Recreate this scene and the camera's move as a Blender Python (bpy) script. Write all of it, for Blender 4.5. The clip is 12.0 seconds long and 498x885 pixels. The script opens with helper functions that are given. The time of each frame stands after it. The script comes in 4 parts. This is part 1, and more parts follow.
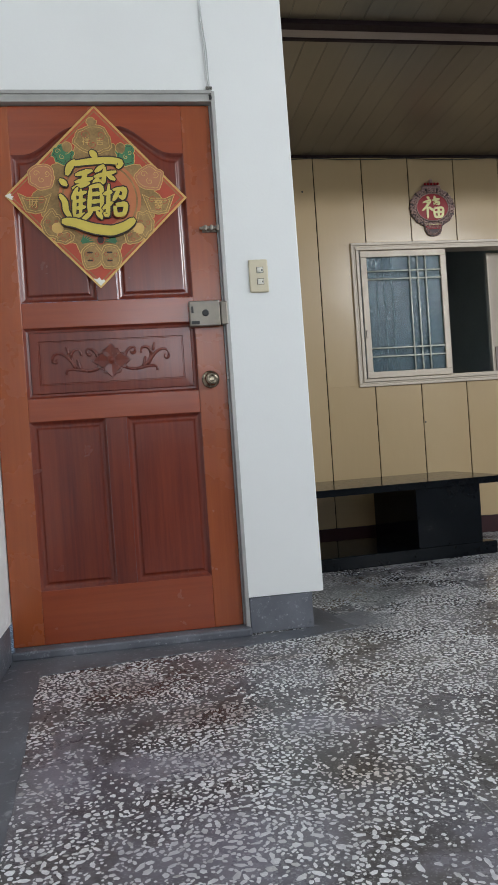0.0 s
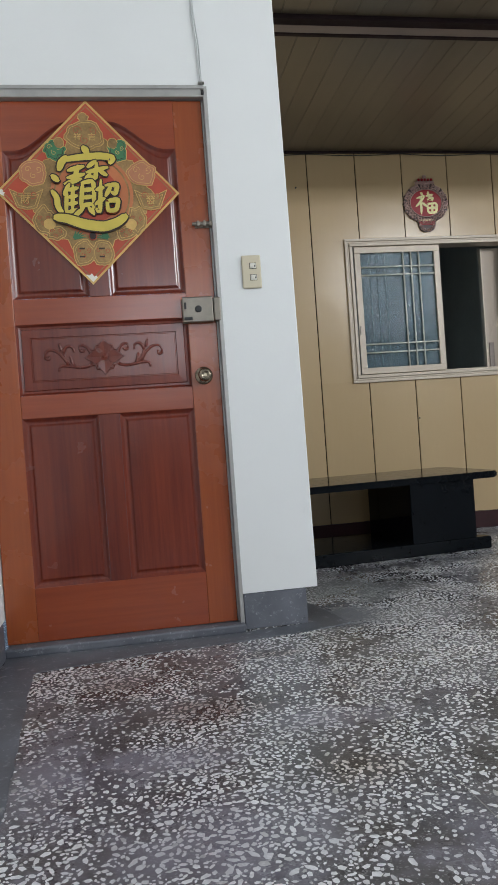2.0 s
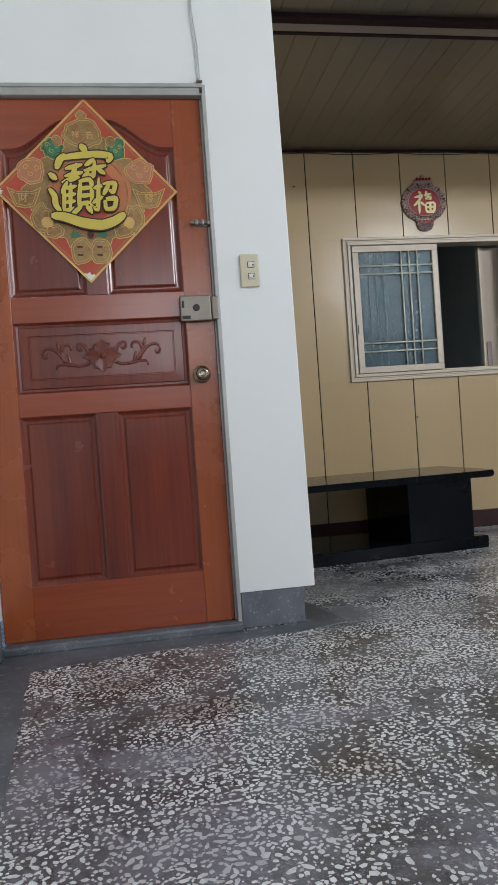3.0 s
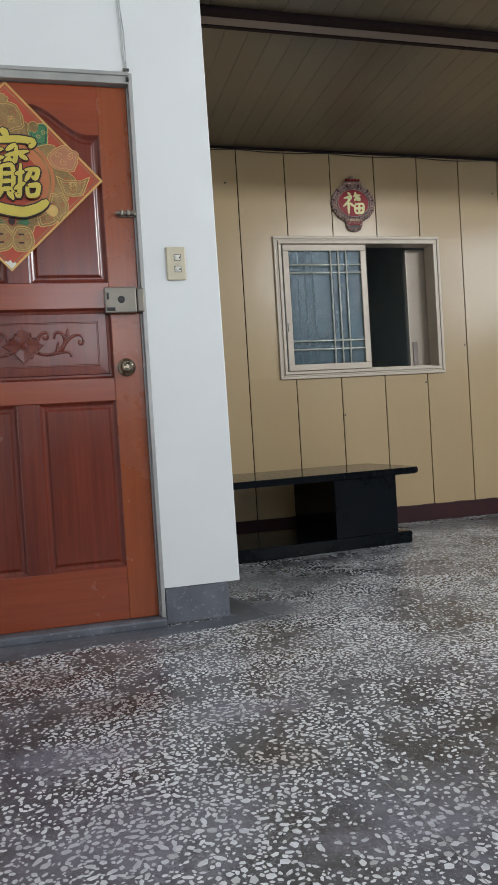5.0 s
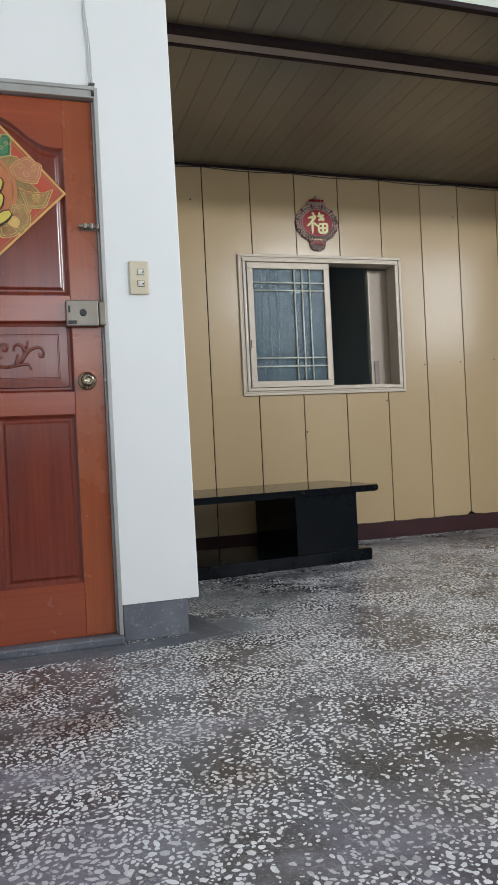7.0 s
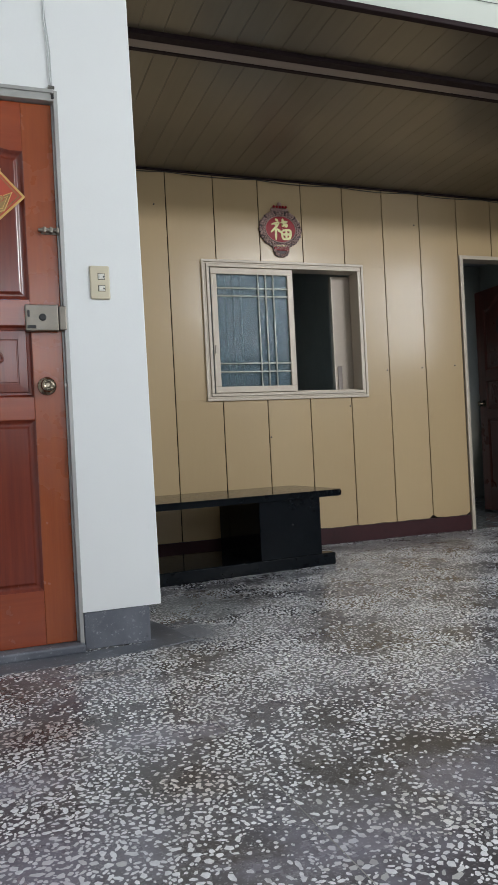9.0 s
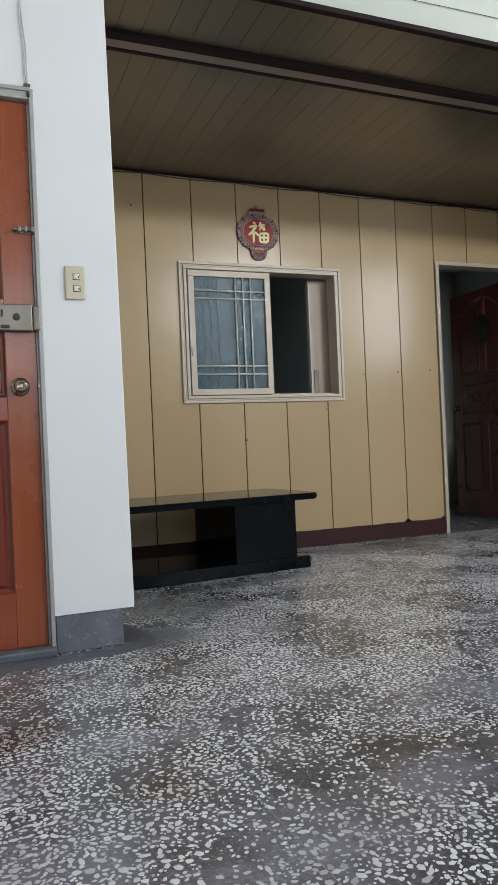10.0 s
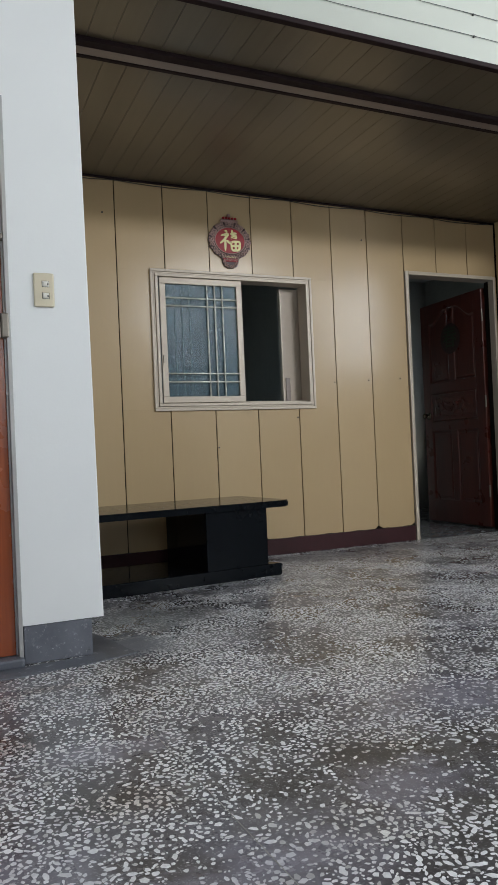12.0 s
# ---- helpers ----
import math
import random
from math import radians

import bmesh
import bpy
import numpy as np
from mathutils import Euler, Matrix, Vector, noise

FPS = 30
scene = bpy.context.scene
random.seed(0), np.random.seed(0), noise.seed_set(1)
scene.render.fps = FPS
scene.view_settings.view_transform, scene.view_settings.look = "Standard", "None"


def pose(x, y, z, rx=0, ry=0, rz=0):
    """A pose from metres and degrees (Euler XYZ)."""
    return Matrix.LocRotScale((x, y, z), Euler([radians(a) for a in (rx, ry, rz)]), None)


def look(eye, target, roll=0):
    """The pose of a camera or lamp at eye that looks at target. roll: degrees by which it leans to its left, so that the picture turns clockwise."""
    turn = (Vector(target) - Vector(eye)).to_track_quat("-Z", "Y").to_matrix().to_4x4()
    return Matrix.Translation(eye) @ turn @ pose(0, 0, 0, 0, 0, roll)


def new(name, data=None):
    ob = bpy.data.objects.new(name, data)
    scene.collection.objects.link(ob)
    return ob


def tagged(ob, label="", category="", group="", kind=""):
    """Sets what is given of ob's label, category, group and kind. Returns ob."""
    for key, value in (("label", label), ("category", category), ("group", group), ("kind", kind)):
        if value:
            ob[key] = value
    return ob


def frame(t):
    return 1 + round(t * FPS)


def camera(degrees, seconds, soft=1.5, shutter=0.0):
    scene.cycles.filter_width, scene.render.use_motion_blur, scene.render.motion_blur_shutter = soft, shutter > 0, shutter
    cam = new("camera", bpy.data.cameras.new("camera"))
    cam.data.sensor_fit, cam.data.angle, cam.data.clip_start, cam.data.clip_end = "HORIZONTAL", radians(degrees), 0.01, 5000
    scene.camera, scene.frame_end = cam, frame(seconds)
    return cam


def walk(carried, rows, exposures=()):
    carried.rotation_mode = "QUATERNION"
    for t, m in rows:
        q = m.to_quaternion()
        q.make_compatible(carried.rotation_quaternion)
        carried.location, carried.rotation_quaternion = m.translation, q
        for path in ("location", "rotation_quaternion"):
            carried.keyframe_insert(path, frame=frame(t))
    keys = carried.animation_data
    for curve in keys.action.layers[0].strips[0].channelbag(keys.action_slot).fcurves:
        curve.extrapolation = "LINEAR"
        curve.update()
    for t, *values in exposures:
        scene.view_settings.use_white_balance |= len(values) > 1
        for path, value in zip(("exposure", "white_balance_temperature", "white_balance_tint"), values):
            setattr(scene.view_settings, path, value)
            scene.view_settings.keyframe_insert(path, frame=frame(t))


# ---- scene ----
import collections

# Camera and its walk: carried at hip height, turning to the right
cam = camera(37.8, 12.0, soft=1.1)
PATH = [
    (0, (0.008, 0.01, 0.762), (0.297, 1.989, 0.742), -3.9),
    (0.5, (0.011, 0.008, 0.767), (0.312, 1.985, 0.748), -3.9),
    (1, (0.012, 0.01, 0.766), (0.308, 1.988, 0.75), -3.9),
    (1.5, (0.011, 0.014, 0.76), (0.314, 1.99, 0.734), -3.9),
    (2, (0.015, 0.011, 0.758), (0.316, 1.988, 0.729), -4.1),
    (2.5, (0.012, 0.013, 0.758), (0.321, 1.989, 0.727), -4.1),
    (3, (0.015, 0.012, 0.759), (0.322, 1.988, 0.726), -4.0),
    (3.2, (0.015, 0.013, 0.758), (0.327, 1.988, 0.722), -4.0),
    (4.8, (0.049, 0.015, 0.739), (0.517, 1.959, 0.692), -3.6),
    (5, (0.05, 0.015, 0.739), (0.532, 1.955, 0.692), -3.5),
    (5.5, (0.054, 0.014, 0.744), (0.56, 1.948, 0.703), -3.0),
    (6, (0.058, 0.018, 0.739), (0.617, 1.938, 0.718), -3.0),
    (6.5, (0.059, 0.017, 0.739), (0.633, 1.932, 0.726), -2.8),
    (8.3, (0.063, 0.016, 0.735), (0.684, 1.917, 0.737), -3.1),
    (8.5, (0.065, 0.017, 0.735), (0.698, 1.915, 0.736), -3.1),
    (9, (0.076, 0.012, 0.739), (0.745, 1.897, 0.74), -2.9),
    (9.5, (0.08, 0.018, 0.734), (0.77, 1.895, 0.733), -2.9),
    (10, (0.085, 0.015, 0.738), (0.813, 1.878, 0.744), -2.5),
    (10.5, (0.087, 0.012, 0.74), (0.846, 1.862, 0.766), -2.3),
    (11, (0.088, 0.012, 0.74), (0.858, 1.857, 0.764), -2.3),
    (11.5, (0.078, 0.012, 0.739), (0.854, 1.856, 0.76), -2.3),
    (12, (0.095, 0.008, 0.742), (0.891, 1.842, 0.764), -2.5),
]
walk(cam, [(t, look(eye, target, roll)) for t, eye, target, roll in PATH], exposures=[(0.0, -0.08), (2.5, -0.08), (3.2, -0.16), (5.0, -0.10), (6.0, -0.10), (6.5, 0.13), (6.8, 0.12), (8.4, -0.03), (10.5, -0.03), (12.0, -0.16)])

# Light: an overcast sky, and area lamps added in unseen openings round the camera
world = bpy.data.worlds.new("sky")
world.use_nodes = True
scene.world = world
wn = world.node_tree.nodes
sky = wn.new("ShaderNodeTexSky")
sky.sky_type = "NISHITA"
sky.sun_disc = False
sky.sun_elevation, sky.sun_rotation = radians(50), radians(160)
wn["Background"].inputs["Strength"].default_value = 0.12
world.node_tree.links.new(sky.outputs[0], wn["Background"].inputs["Color"])

sun = new("sun", bpy.data.lights.new("sun", "SUN"))
sun.data.energy, sun.data.angle, sun.data.color = 1.0, radians(15), (1.0, 0.96, 0.9)
sun.matrix_world = look((0, 0, 0), (-0.35, 0.55, -1.0))


def sky_lamp(name, m, w, h, power, colour):
    lamp = new(name, bpy.data.lights.new(name, "AREA"))
    lamp.data.shape, lamp.data.size, lamp.data.size_y = "RECTANGLE", w, h
    lamp.data.energy, lamp.data.color = power, colour
    lamp.matrix_world = m
    return lamp


FRONT = -2.4          # plane of the unseen front wall
# added lamp in an invented high slot, for the lintel's shadow edge
sky_lamp("added_front_lamp", look((4.65, FRONT + 0.02, 3.20), (4.65, 6, 3.20)), 1.5, 0.36, 210, (0.94, 0.97, 1.0))
sky_lamp("east_daylight", look((5.49, 0.85, 2.55), (0, 0.85, 2.55)), 1.4, 1.5, 80, (0.86, 0.92, 1.0))
sky_lamp("window_daylight", look((0.55, FRONT + 0.02, 2.0), (0.55, 6, 2.0)), 1.5, 1.1, 20, (0.88, 0.93, 1.0))

# Main planes
D = 2.767             # face of the white wall with the door
B = 4.648             # face of the panelled wall
ZC = 2.555            # slatted ceiling of the recess
XL = -0.515           # side wall beside the door
XP = 0.664            # free edge of the white pier
XR = 4.39             # wall at the far end
ZT = 3.5              # high ceiling over the front part


# ---- materials ----
def shader(name, colour, rough=0.5, metal=0.0, coat=0.0, spec=0.5):
    m = bpy.data.materials.new(name)
    m.use_nodes = True
    b = m.node_tree.nodes["Principled BSDF"]
    b.inputs["Base Color"].default_value = (*colour, 1)
    b.inputs["Roughness"].default_value = rough
    b.inputs["Metallic"].default_value = metal
    b.inputs["Coat Weight"].default_value = coat
    b.inputs["Coat Roughness"].default_value = 0.22
    b.inputs["Specular IOR Level"].default_value = spec
    return m, m.node_tree.nodes, m.node_tree.links, b


def place(nodes, links, scale=(1, 1, 1), shift=(0, 0, 0)):
    g = nodes.new("ShaderNodeNewGeometry")
    mp = nodes.new("ShaderNodeMapping")
    mp.inputs["Scale"].default_value = scale
    mp.inputs["Location"].default_value = shift
    links.new(g.outputs["Position"], mp.inputs["Vector"])
    return mp.outputs[0]


def noise_at(nodes, links, where, scale, detail=4, rough=0.55):
    n = nodes.new("ShaderNodeTexNoise")
    n.inputs["Scale"].default_value = scale
    n.inputs["Detail"].default_value = detail
    n.inputs["Roughness"].default_value = rough
    links.new(where, n.inputs["Vector"])
    return n.outputs["Fac"]


def ramp(nodes, links, fac, stops):
    r = nodes.new("ShaderNodeValToRGB")
    e = r.color_ramp.elements
    while len(e) < len(stops):
        e.new(0.5)
    for el, (p, c) in zip(e, stops):
        el.position = p
        el.color = (*c, 1) if len(c) == 3 else c
    links.new(fac, r.inputs["Fac"])
    return r.outputs["Color"]


def span(nodes, links, fac, a, b, lo, hi, smooth=True):
    r = nodes.new("ShaderNodeMapRange")
    if smooth:
        r.interpolation_type = "SMOOTHSTEP"
    for k, val in zip(("From Min", "From Max", "To Min", "To Max"), (a, b, lo, hi)):
        r.inputs[k].default_value = val
    links.new(fac, r.inputs["Value"])
    return r.outputs[0]


def mixed(nodes, links, fac, a, b, kind="MIX"):
    n = nodes.new("ShaderNodeMix")
    n.data_type, n.blend_type = "RGBA", kind
    for sock, val in ((n.inputs[0], fac), (n.inputs[6], a), (n.inputs[7], b)):
        if isinstance(val, (int, float)):
            sock.default_value = val
        elif isinstance(val, tuple):
            sock.default_value = (*val, 1)
        else:
            links.new(val, sock)
    return n.outputs[2]


def calc(nodes, links, op, a, b=0.0):
    n = nodes.new("ShaderNodeMath")
    n.operation = op
    for sock, val in zip(n.inputs, (a, b)):
        if isinstance(val, (int, float)):
            sock.default_value = val
        else:
            links.new(val, sock)
    return n.outputs[0]


def bump(nodes, links, b, height, strength=0.2, dist=0.002):
    n = nodes.new("ShaderNodeBump")
    n.inputs["Strength"].default_value = strength
    n.inputs["Distance"].default_value = dist
    links.new(height, n.inputs["Height"])
    links.new(n.outputs[0], b.inputs["Normal"])


def plain(name, colour, rough=0.5, metal=0.0, coat=0.0, vary=0.15, scale=30, spec=0.5, relief=0.1):
    """A surface of one colour with soft variation at two scales."""
    m, n, l, b = shader(name, colour, rough, metal, coat, spec)
    w = place(n, l)
    big, fine = noise_at(n, l, w, scale * 0.12, 3), noise_at(n, l, w, scale, 5)
    both = calc(n, l, "ADD", calc(n, l, "MULTIPLY", big, 0.6), calc(n, l, "MULTIPLY", fine, 0.4))
    dark = tuple(c * (1 - vary) for c in colour)
    light = tuple(min(1, c * (1 + vary)) for c in colour)
    l.new(ramp(n, l, both, [(0.3, dark), (0.7, light)]), b.inputs["Base Color"])
    l.new(span(n, l, fine, 0.3, 0.7, max(0.03, rough - 0.06), min(1, rough + 0.08)), b.inputs["Roughness"])
    if relief:
        bump(n, l, b, fine, relief, 0.001)
    return m


def wood(name, dark, light, rough=0.28, coat=0.5, along="z", grain=1.0):
    """Lacquered timber with grain along one axis and drifting tone."""
    m, n, l, b = shader(name, light, rough, 0, coat)
    sc = {"z": (38, 38, 1.6), "x": (1.6, 38, 38), "y": (38, 1.6, 38)}[along]
    w = place(n, l, sc)
    fine = noise_at(n, l, w, 1.6 * grain, 6, 0.65)
    big = noise_at(n, l, place(n, l, tuple(s * 0.12 for s in sc)), 1.2, 3)
    both = calc(n, l, "ADD", calc(n, l, "MULTIPLY", fine, 0.45), calc(n, l, "MULTIPLY", big, 0.55))
    l.new(ramp(n, l, both, [(0.3, dark), (0.68, light)]), b.inputs["Base Color"])
    smear = noise_at(n, l, place(n, l), 6, 4)
    l.new(span(n, l, smear, 0.3, 0.75, rough - 0.03, rough + 0.06), b.inputs["Roughness"])
    bump(n, l, b, fine, 0.08, 0.001)
    return m


def terrazzo(name, pieces):
    """Terrazzo by what it holds: "all" has its large chips in it, "bed" only the fine ones, "chip" is the marble
    itself, all under one film of wear and painted-in sheen and shade.
    """
    m, n, l, b = shader(name, (0.2, 0.2, 0.2), 0.3)
    w0 = place(n, l)
    warp = n.new("ShaderNodeTexNoise")
    warp.inputs["Scale"].default_value, warp.inputs["Detail"].default_value = 34, 2
    l.new(w0, warp.inputs["Vector"])
    off = n.new("ShaderNodeVectorMath"); off.operation = "MULTIPLY_ADD"
    off.inputs[1].default_value = (0.016, 0.016, 0.0)
    l.new(warp.outputs["Color"], off.inputs[0]); l.new(w0, off.inputs[2])

    def chips(scale, turn, keep, gap):
        mp = n.new("ShaderNodeMapping")
        mp.inputs["Rotation"].default_value = (0, 0, turn)
        mp.inputs["Scale"].default_value = (1.0, 1.25, 0.0)
        l.new(off.outputs[0], mp.inputs["Vector"])
        edge = n.new("ShaderNodeTexVoronoi"); edge.voronoi_dimensions, edge.feature = "2D", "DISTANCE_TO_EDGE"
        cell = n.new("ShaderNodeTexVoronoi"); cell.voronoi_dimensions, cell.feature = "2D", "F1"
        for v in (edge, cell):
            v.inputs["Scale"].default_value = scale
            v.inputs["Randomness"].default_value = 1.0
            l.new(mp.outputs[0], v.inputs["Vector"])
        sep = n.new("ShaderNodeSeparateColor"); l.new(cell.outputs["Color"], sep.inputs[0])
        margin = span(n, l, sep.outputs[0], 0, 1, gap, gap + 0.18, False)
        radius = span(n, l, sep.outputs[2], 0, 1, 0.36, 0.50, False)
        near = calc(n, l, "MULTIPLY", calc(n, l, "SUBTRACT", radius, cell.outputs["Distance"]), 0.6)
        inside = span(n, l, calc(n, l, "MINIMUM", calc(n, l, "SUBTRACT", edge.outputs["Distance"], margin), near), -0.012, 0.016, 0, 1)
        crowd = span(n, l, noise_at(n, l, w0, 3.4, 4, 0.6), 0.35, 0.53, 0.34 * keep, 1.08 * keep)
        kept = calc(n, l, "LESS_THAN", sep.outputs[1], crowd)
        return calc(n, l, "MULTIPLY", inside, kept), sep.outputs[2]

    big, tone1 = chips(50, 0.35, 0.93, 0.095)
    small, tone2 = chips(150, -0.5, 0.42, 0.10)
    # cement between the chips, with wide stains
    cloud = noise_at(n, l, w0, 2.3, 5, 0.6)
    speck = noise_at(n, l, w0, 140, 3, 0.7)
    cement = ramp(n, l, cloud, [(0.3, (0.074, 0.068, 0.065)), (0.5, (0.117, 0.112, 0.117)), (0.72, (0.215, 0.210, 0.235))])
    hue = noise_at(n, l, place(n, l, (1, 1, 1), (7, 3, 0)), 1.7, 4, 0.6)
    cement = mixed(n, l, 0.6, cement, ramp(n, l, hue, [(0.36, (0.86, 0.80, 0.94)), (0.5, (0.94, 0.92, 0.94)), (0.64, (1.0, 0.93, 0.76))]), "MULTIPLY")
    cement = mixed(n, l, 0.5, cement, ramp(n, l, speck, [(0.3, (0.35, 0.35, 0.36)), (0.7, (1, 1, 1))]), "MULTIPLY")
    c1 = ramp(n, l, tone1, [(0.0, (0.56, 0.56, 0.57)), (0.25, (0.82, 0.82, 0.83)), (1.0, (0.93, 0.93, 0.94))])
    c2 = ramp(n, l, tone2, [(0.0, (0.34, 0.34, 0.35)), (1.0, (0.72, 0.725, 0.74))])
    # worn and grimy places hide the chips under a film
    film = noise_at(n, l, w0, 4.2, 6, 0.65)
    show = span(n, l, film, 0.32, 0.46, 0.42, 1.0)
    if pieces == "chip":
        island, info = n.new("ShaderNodeNewGeometry"), n.new("ShaderNodeObjectInfo")
        lot = calc(n, l, "FRACT", calc(n, l, "ADD", island.outputs["Random Per Island"], info.outputs["Random"]))
        vein = noise_at(n, l, w0, 190, 3, 0.6)
        marble = ramp(n, l, lot, [(0.0, (0.50, 0.49, 0.47)), (0.10, (0.78, 0.78, 0.78)), (0.5, (0.89, 0.89, 0.90)), (1.0, (0.95, 0.95, 0.96))])
        marble = mixed(n, l, 0.3, marble, ramp(n, l, vein, [(0.3, (0.62, 0.62, 0.63)), (0.6, (1, 1, 1))]), "MULTIPLY")
        col = mixed(n, l, span(n, l, film, 0.30, 0.46, 0.62, 1.0), cement, marble)
    else:
        col = mixed(n, l, calc(n, l, "MULTIPLY", small, calc(n, l, "MULTIPLY", show, 0.25)), cement, c2)
        if pieces == "all":
            col = mixed(n, l, calc(n, l, "MULTIPLY", big, show), col, c1)
    # brown floor stains and dark film; (1.5, 3.75) also paints in the table's shade
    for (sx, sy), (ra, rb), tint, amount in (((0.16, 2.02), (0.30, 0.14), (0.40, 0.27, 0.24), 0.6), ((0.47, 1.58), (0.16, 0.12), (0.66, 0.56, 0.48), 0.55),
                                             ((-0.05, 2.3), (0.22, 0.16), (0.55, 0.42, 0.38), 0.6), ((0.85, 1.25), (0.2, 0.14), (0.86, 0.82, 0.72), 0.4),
                                             # the last row darkens the floor along the foot of the boards
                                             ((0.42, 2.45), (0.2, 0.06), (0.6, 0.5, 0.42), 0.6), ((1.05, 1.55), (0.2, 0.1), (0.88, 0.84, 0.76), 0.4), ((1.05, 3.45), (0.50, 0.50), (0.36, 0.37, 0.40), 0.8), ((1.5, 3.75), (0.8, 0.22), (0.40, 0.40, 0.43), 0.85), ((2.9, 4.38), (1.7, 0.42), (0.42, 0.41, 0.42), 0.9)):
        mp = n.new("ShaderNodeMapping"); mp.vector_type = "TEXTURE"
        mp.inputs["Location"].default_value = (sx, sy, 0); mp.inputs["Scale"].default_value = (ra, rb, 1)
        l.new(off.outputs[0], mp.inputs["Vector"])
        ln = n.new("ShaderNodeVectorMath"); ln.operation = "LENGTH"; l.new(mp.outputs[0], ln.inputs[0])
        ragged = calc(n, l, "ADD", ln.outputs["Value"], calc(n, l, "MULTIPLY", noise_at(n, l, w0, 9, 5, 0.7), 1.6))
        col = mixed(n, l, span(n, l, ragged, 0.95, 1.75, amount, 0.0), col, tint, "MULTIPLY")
    # milky haze and bluish glare of the near floor, both painted into the colour
    for (sx, sy), (ra, rb), amount in (((0.02, 1.74), (0.36, 0.14), 0.55), ((0.12, 1.36), (0.44, 0.24), 0.5), ((0.66, 1.20), (0.34, 0.18), 0.55), ((1.02, 1.36), (0.26, 0.18), 0.5), ((1.42, 1.75), (0.5, 0.26), 0.42), ((-0.24, 1.75), (0.14, 0.5), 0.5), ((0.50, 1.86), (0.30, 0.09), 0.45)):
        mp = n.new("ShaderNodeMapping"); mp.vector_type = "TEXTURE"
        mp.inputs["Location"].default_value = (sx, sy, 0); mp.inputs["Scale"].default_value = (ra, rb, 1)
        l.new(off.outputs[0], mp.inputs["Vector"])
        ln = n.new("ShaderNodeVectorMath"); ln.operation = "LENGTH"; l.new(mp.outputs[0], ln.inputs[0])
        ragged = calc(n, l, "ADD", ln.outputs["Value"], calc(n, l, "MULTIPLY", noise_at(n, l, w0, 11, 6, 0.72), 1.9))
        col = mixed(n, l, span(n, l, ragged, 1.0, 1.9, amount, 0.0), col, (0.30, 0.285, 0.345))
    # thin remains of grey floor paint round the foot of the pier
    for (sx, sy), (ra, rb), amount, tone in (((0.78, 2.82), (0.20, 0.24), 0.95, (0.140, 0.150, 0.172)), ((0.92, 3.22), (0.30, 0.40), 0.5, (0.130, 0.150, 0.160))):
        mp = n.new("ShaderNodeMapping"); mp.vector_type = "TEXTURE"
        mp.inputs["Location"].default_value = (sx, sy, 0); mp.inputs["Scale"].default_value = (ra, rb, 1)
        l.new(off.outputs[0], mp.inputs["Vector"])
        ln = n.new("ShaderNodeVectorMath"); ln.operation = "LENGTH"; l.new(mp.outputs[0], ln.inputs[0])
        ragged = calc(n, l, "ADD", ln.outputs["Value"], calc(n, l, "MULTIPLY", noise_at(n, l, w0, 16, 7, 0.75), 1.7))
        col = mixed(n, l, span(n, l, ragged, 1.15, 1.95, amount, 0.0), col, tone)
    l.new(col, b.inputs["Base Color"])
    l.new(span(n, l, film, 0.3, 0.7, 0.36, 0.21), b.inputs["Roughness"])
    bump(n, l, b, speck if pieces != "all" else calc(n, l, "ADD", calc(n, l, "MULTIPLY", big, 0.5), speck), 0.12, 0.0012)
    return m


def panel_board():
    """Cream melamine-faced board, slightly yellowed, each sheet a shade of its own."""
    m, n, l, b = shader("cream_panel", (0.6, 0.5, 0.33), 0.3, 0, 0.0, 0.42)
    w = place(n, l)
    info = n.new("ShaderNodeObjectInfo")
    big = noise_at(n, l, place(n, l, (1.0, 1.0, 0.35)), 1.1, 1)
    fine = noise_at(n, l, place(n, l, (1, 1, 0.08)), 60, 4)
    col = ramp(n, l, big, [(0.3, (0.450, 0.325, 0.178)), (0.7, (0.480, 0.353, 0.200))])
    col = mixed(n, l, 0.08, col, ramp(n, l, fine, [(0.3, (0.8, 0.78, 0.74)), (0.7, (1, 1, 1))]), "MULTIPLY")
    col = mixed(n, l, calc(n, l, "MULTIPLY", info.outputs["Random"], 0.16), col, (0.72, 0.66, 0.55), "MULTIPLY")
    l.new(col, b.inputs["Base Color"])
    l.new(span(n, l, noise_at(n, l, w, 9, 5), 0.3, 0.7, 0.215, 0.25), b.inputs["Roughness"])
    bump(n, l, b, noise_at(n, l, w, 3.0, 1), 0.25, 0.006)
    return m


def painted_wall(name, colour):
    m, n, l, b = shader(name, colour, 0.75)
    w = place(n, l)
    big, fine = noise_at(n, l, w, 1.3, 4), noise_at(n, l, w, 90, 4)
    scuff = noise_at(n, l, place(n, l, (1, 1, 0.5)), 7, 7, 0.72)
    col = ramp(n, l, big, [(0.3, tuple(c * 0.95 for c in colour)), (0.7, colour)])
    col = mixed(n, l, span(n, l, scuff, 0.66, 0.8, 0, 0.35), col, (0.5, 0.49, 0.46))
    l.new(col, b.inputs["Base Color"])
    bump(n, l, b, fine, 0.18, 0.0015)
    return m


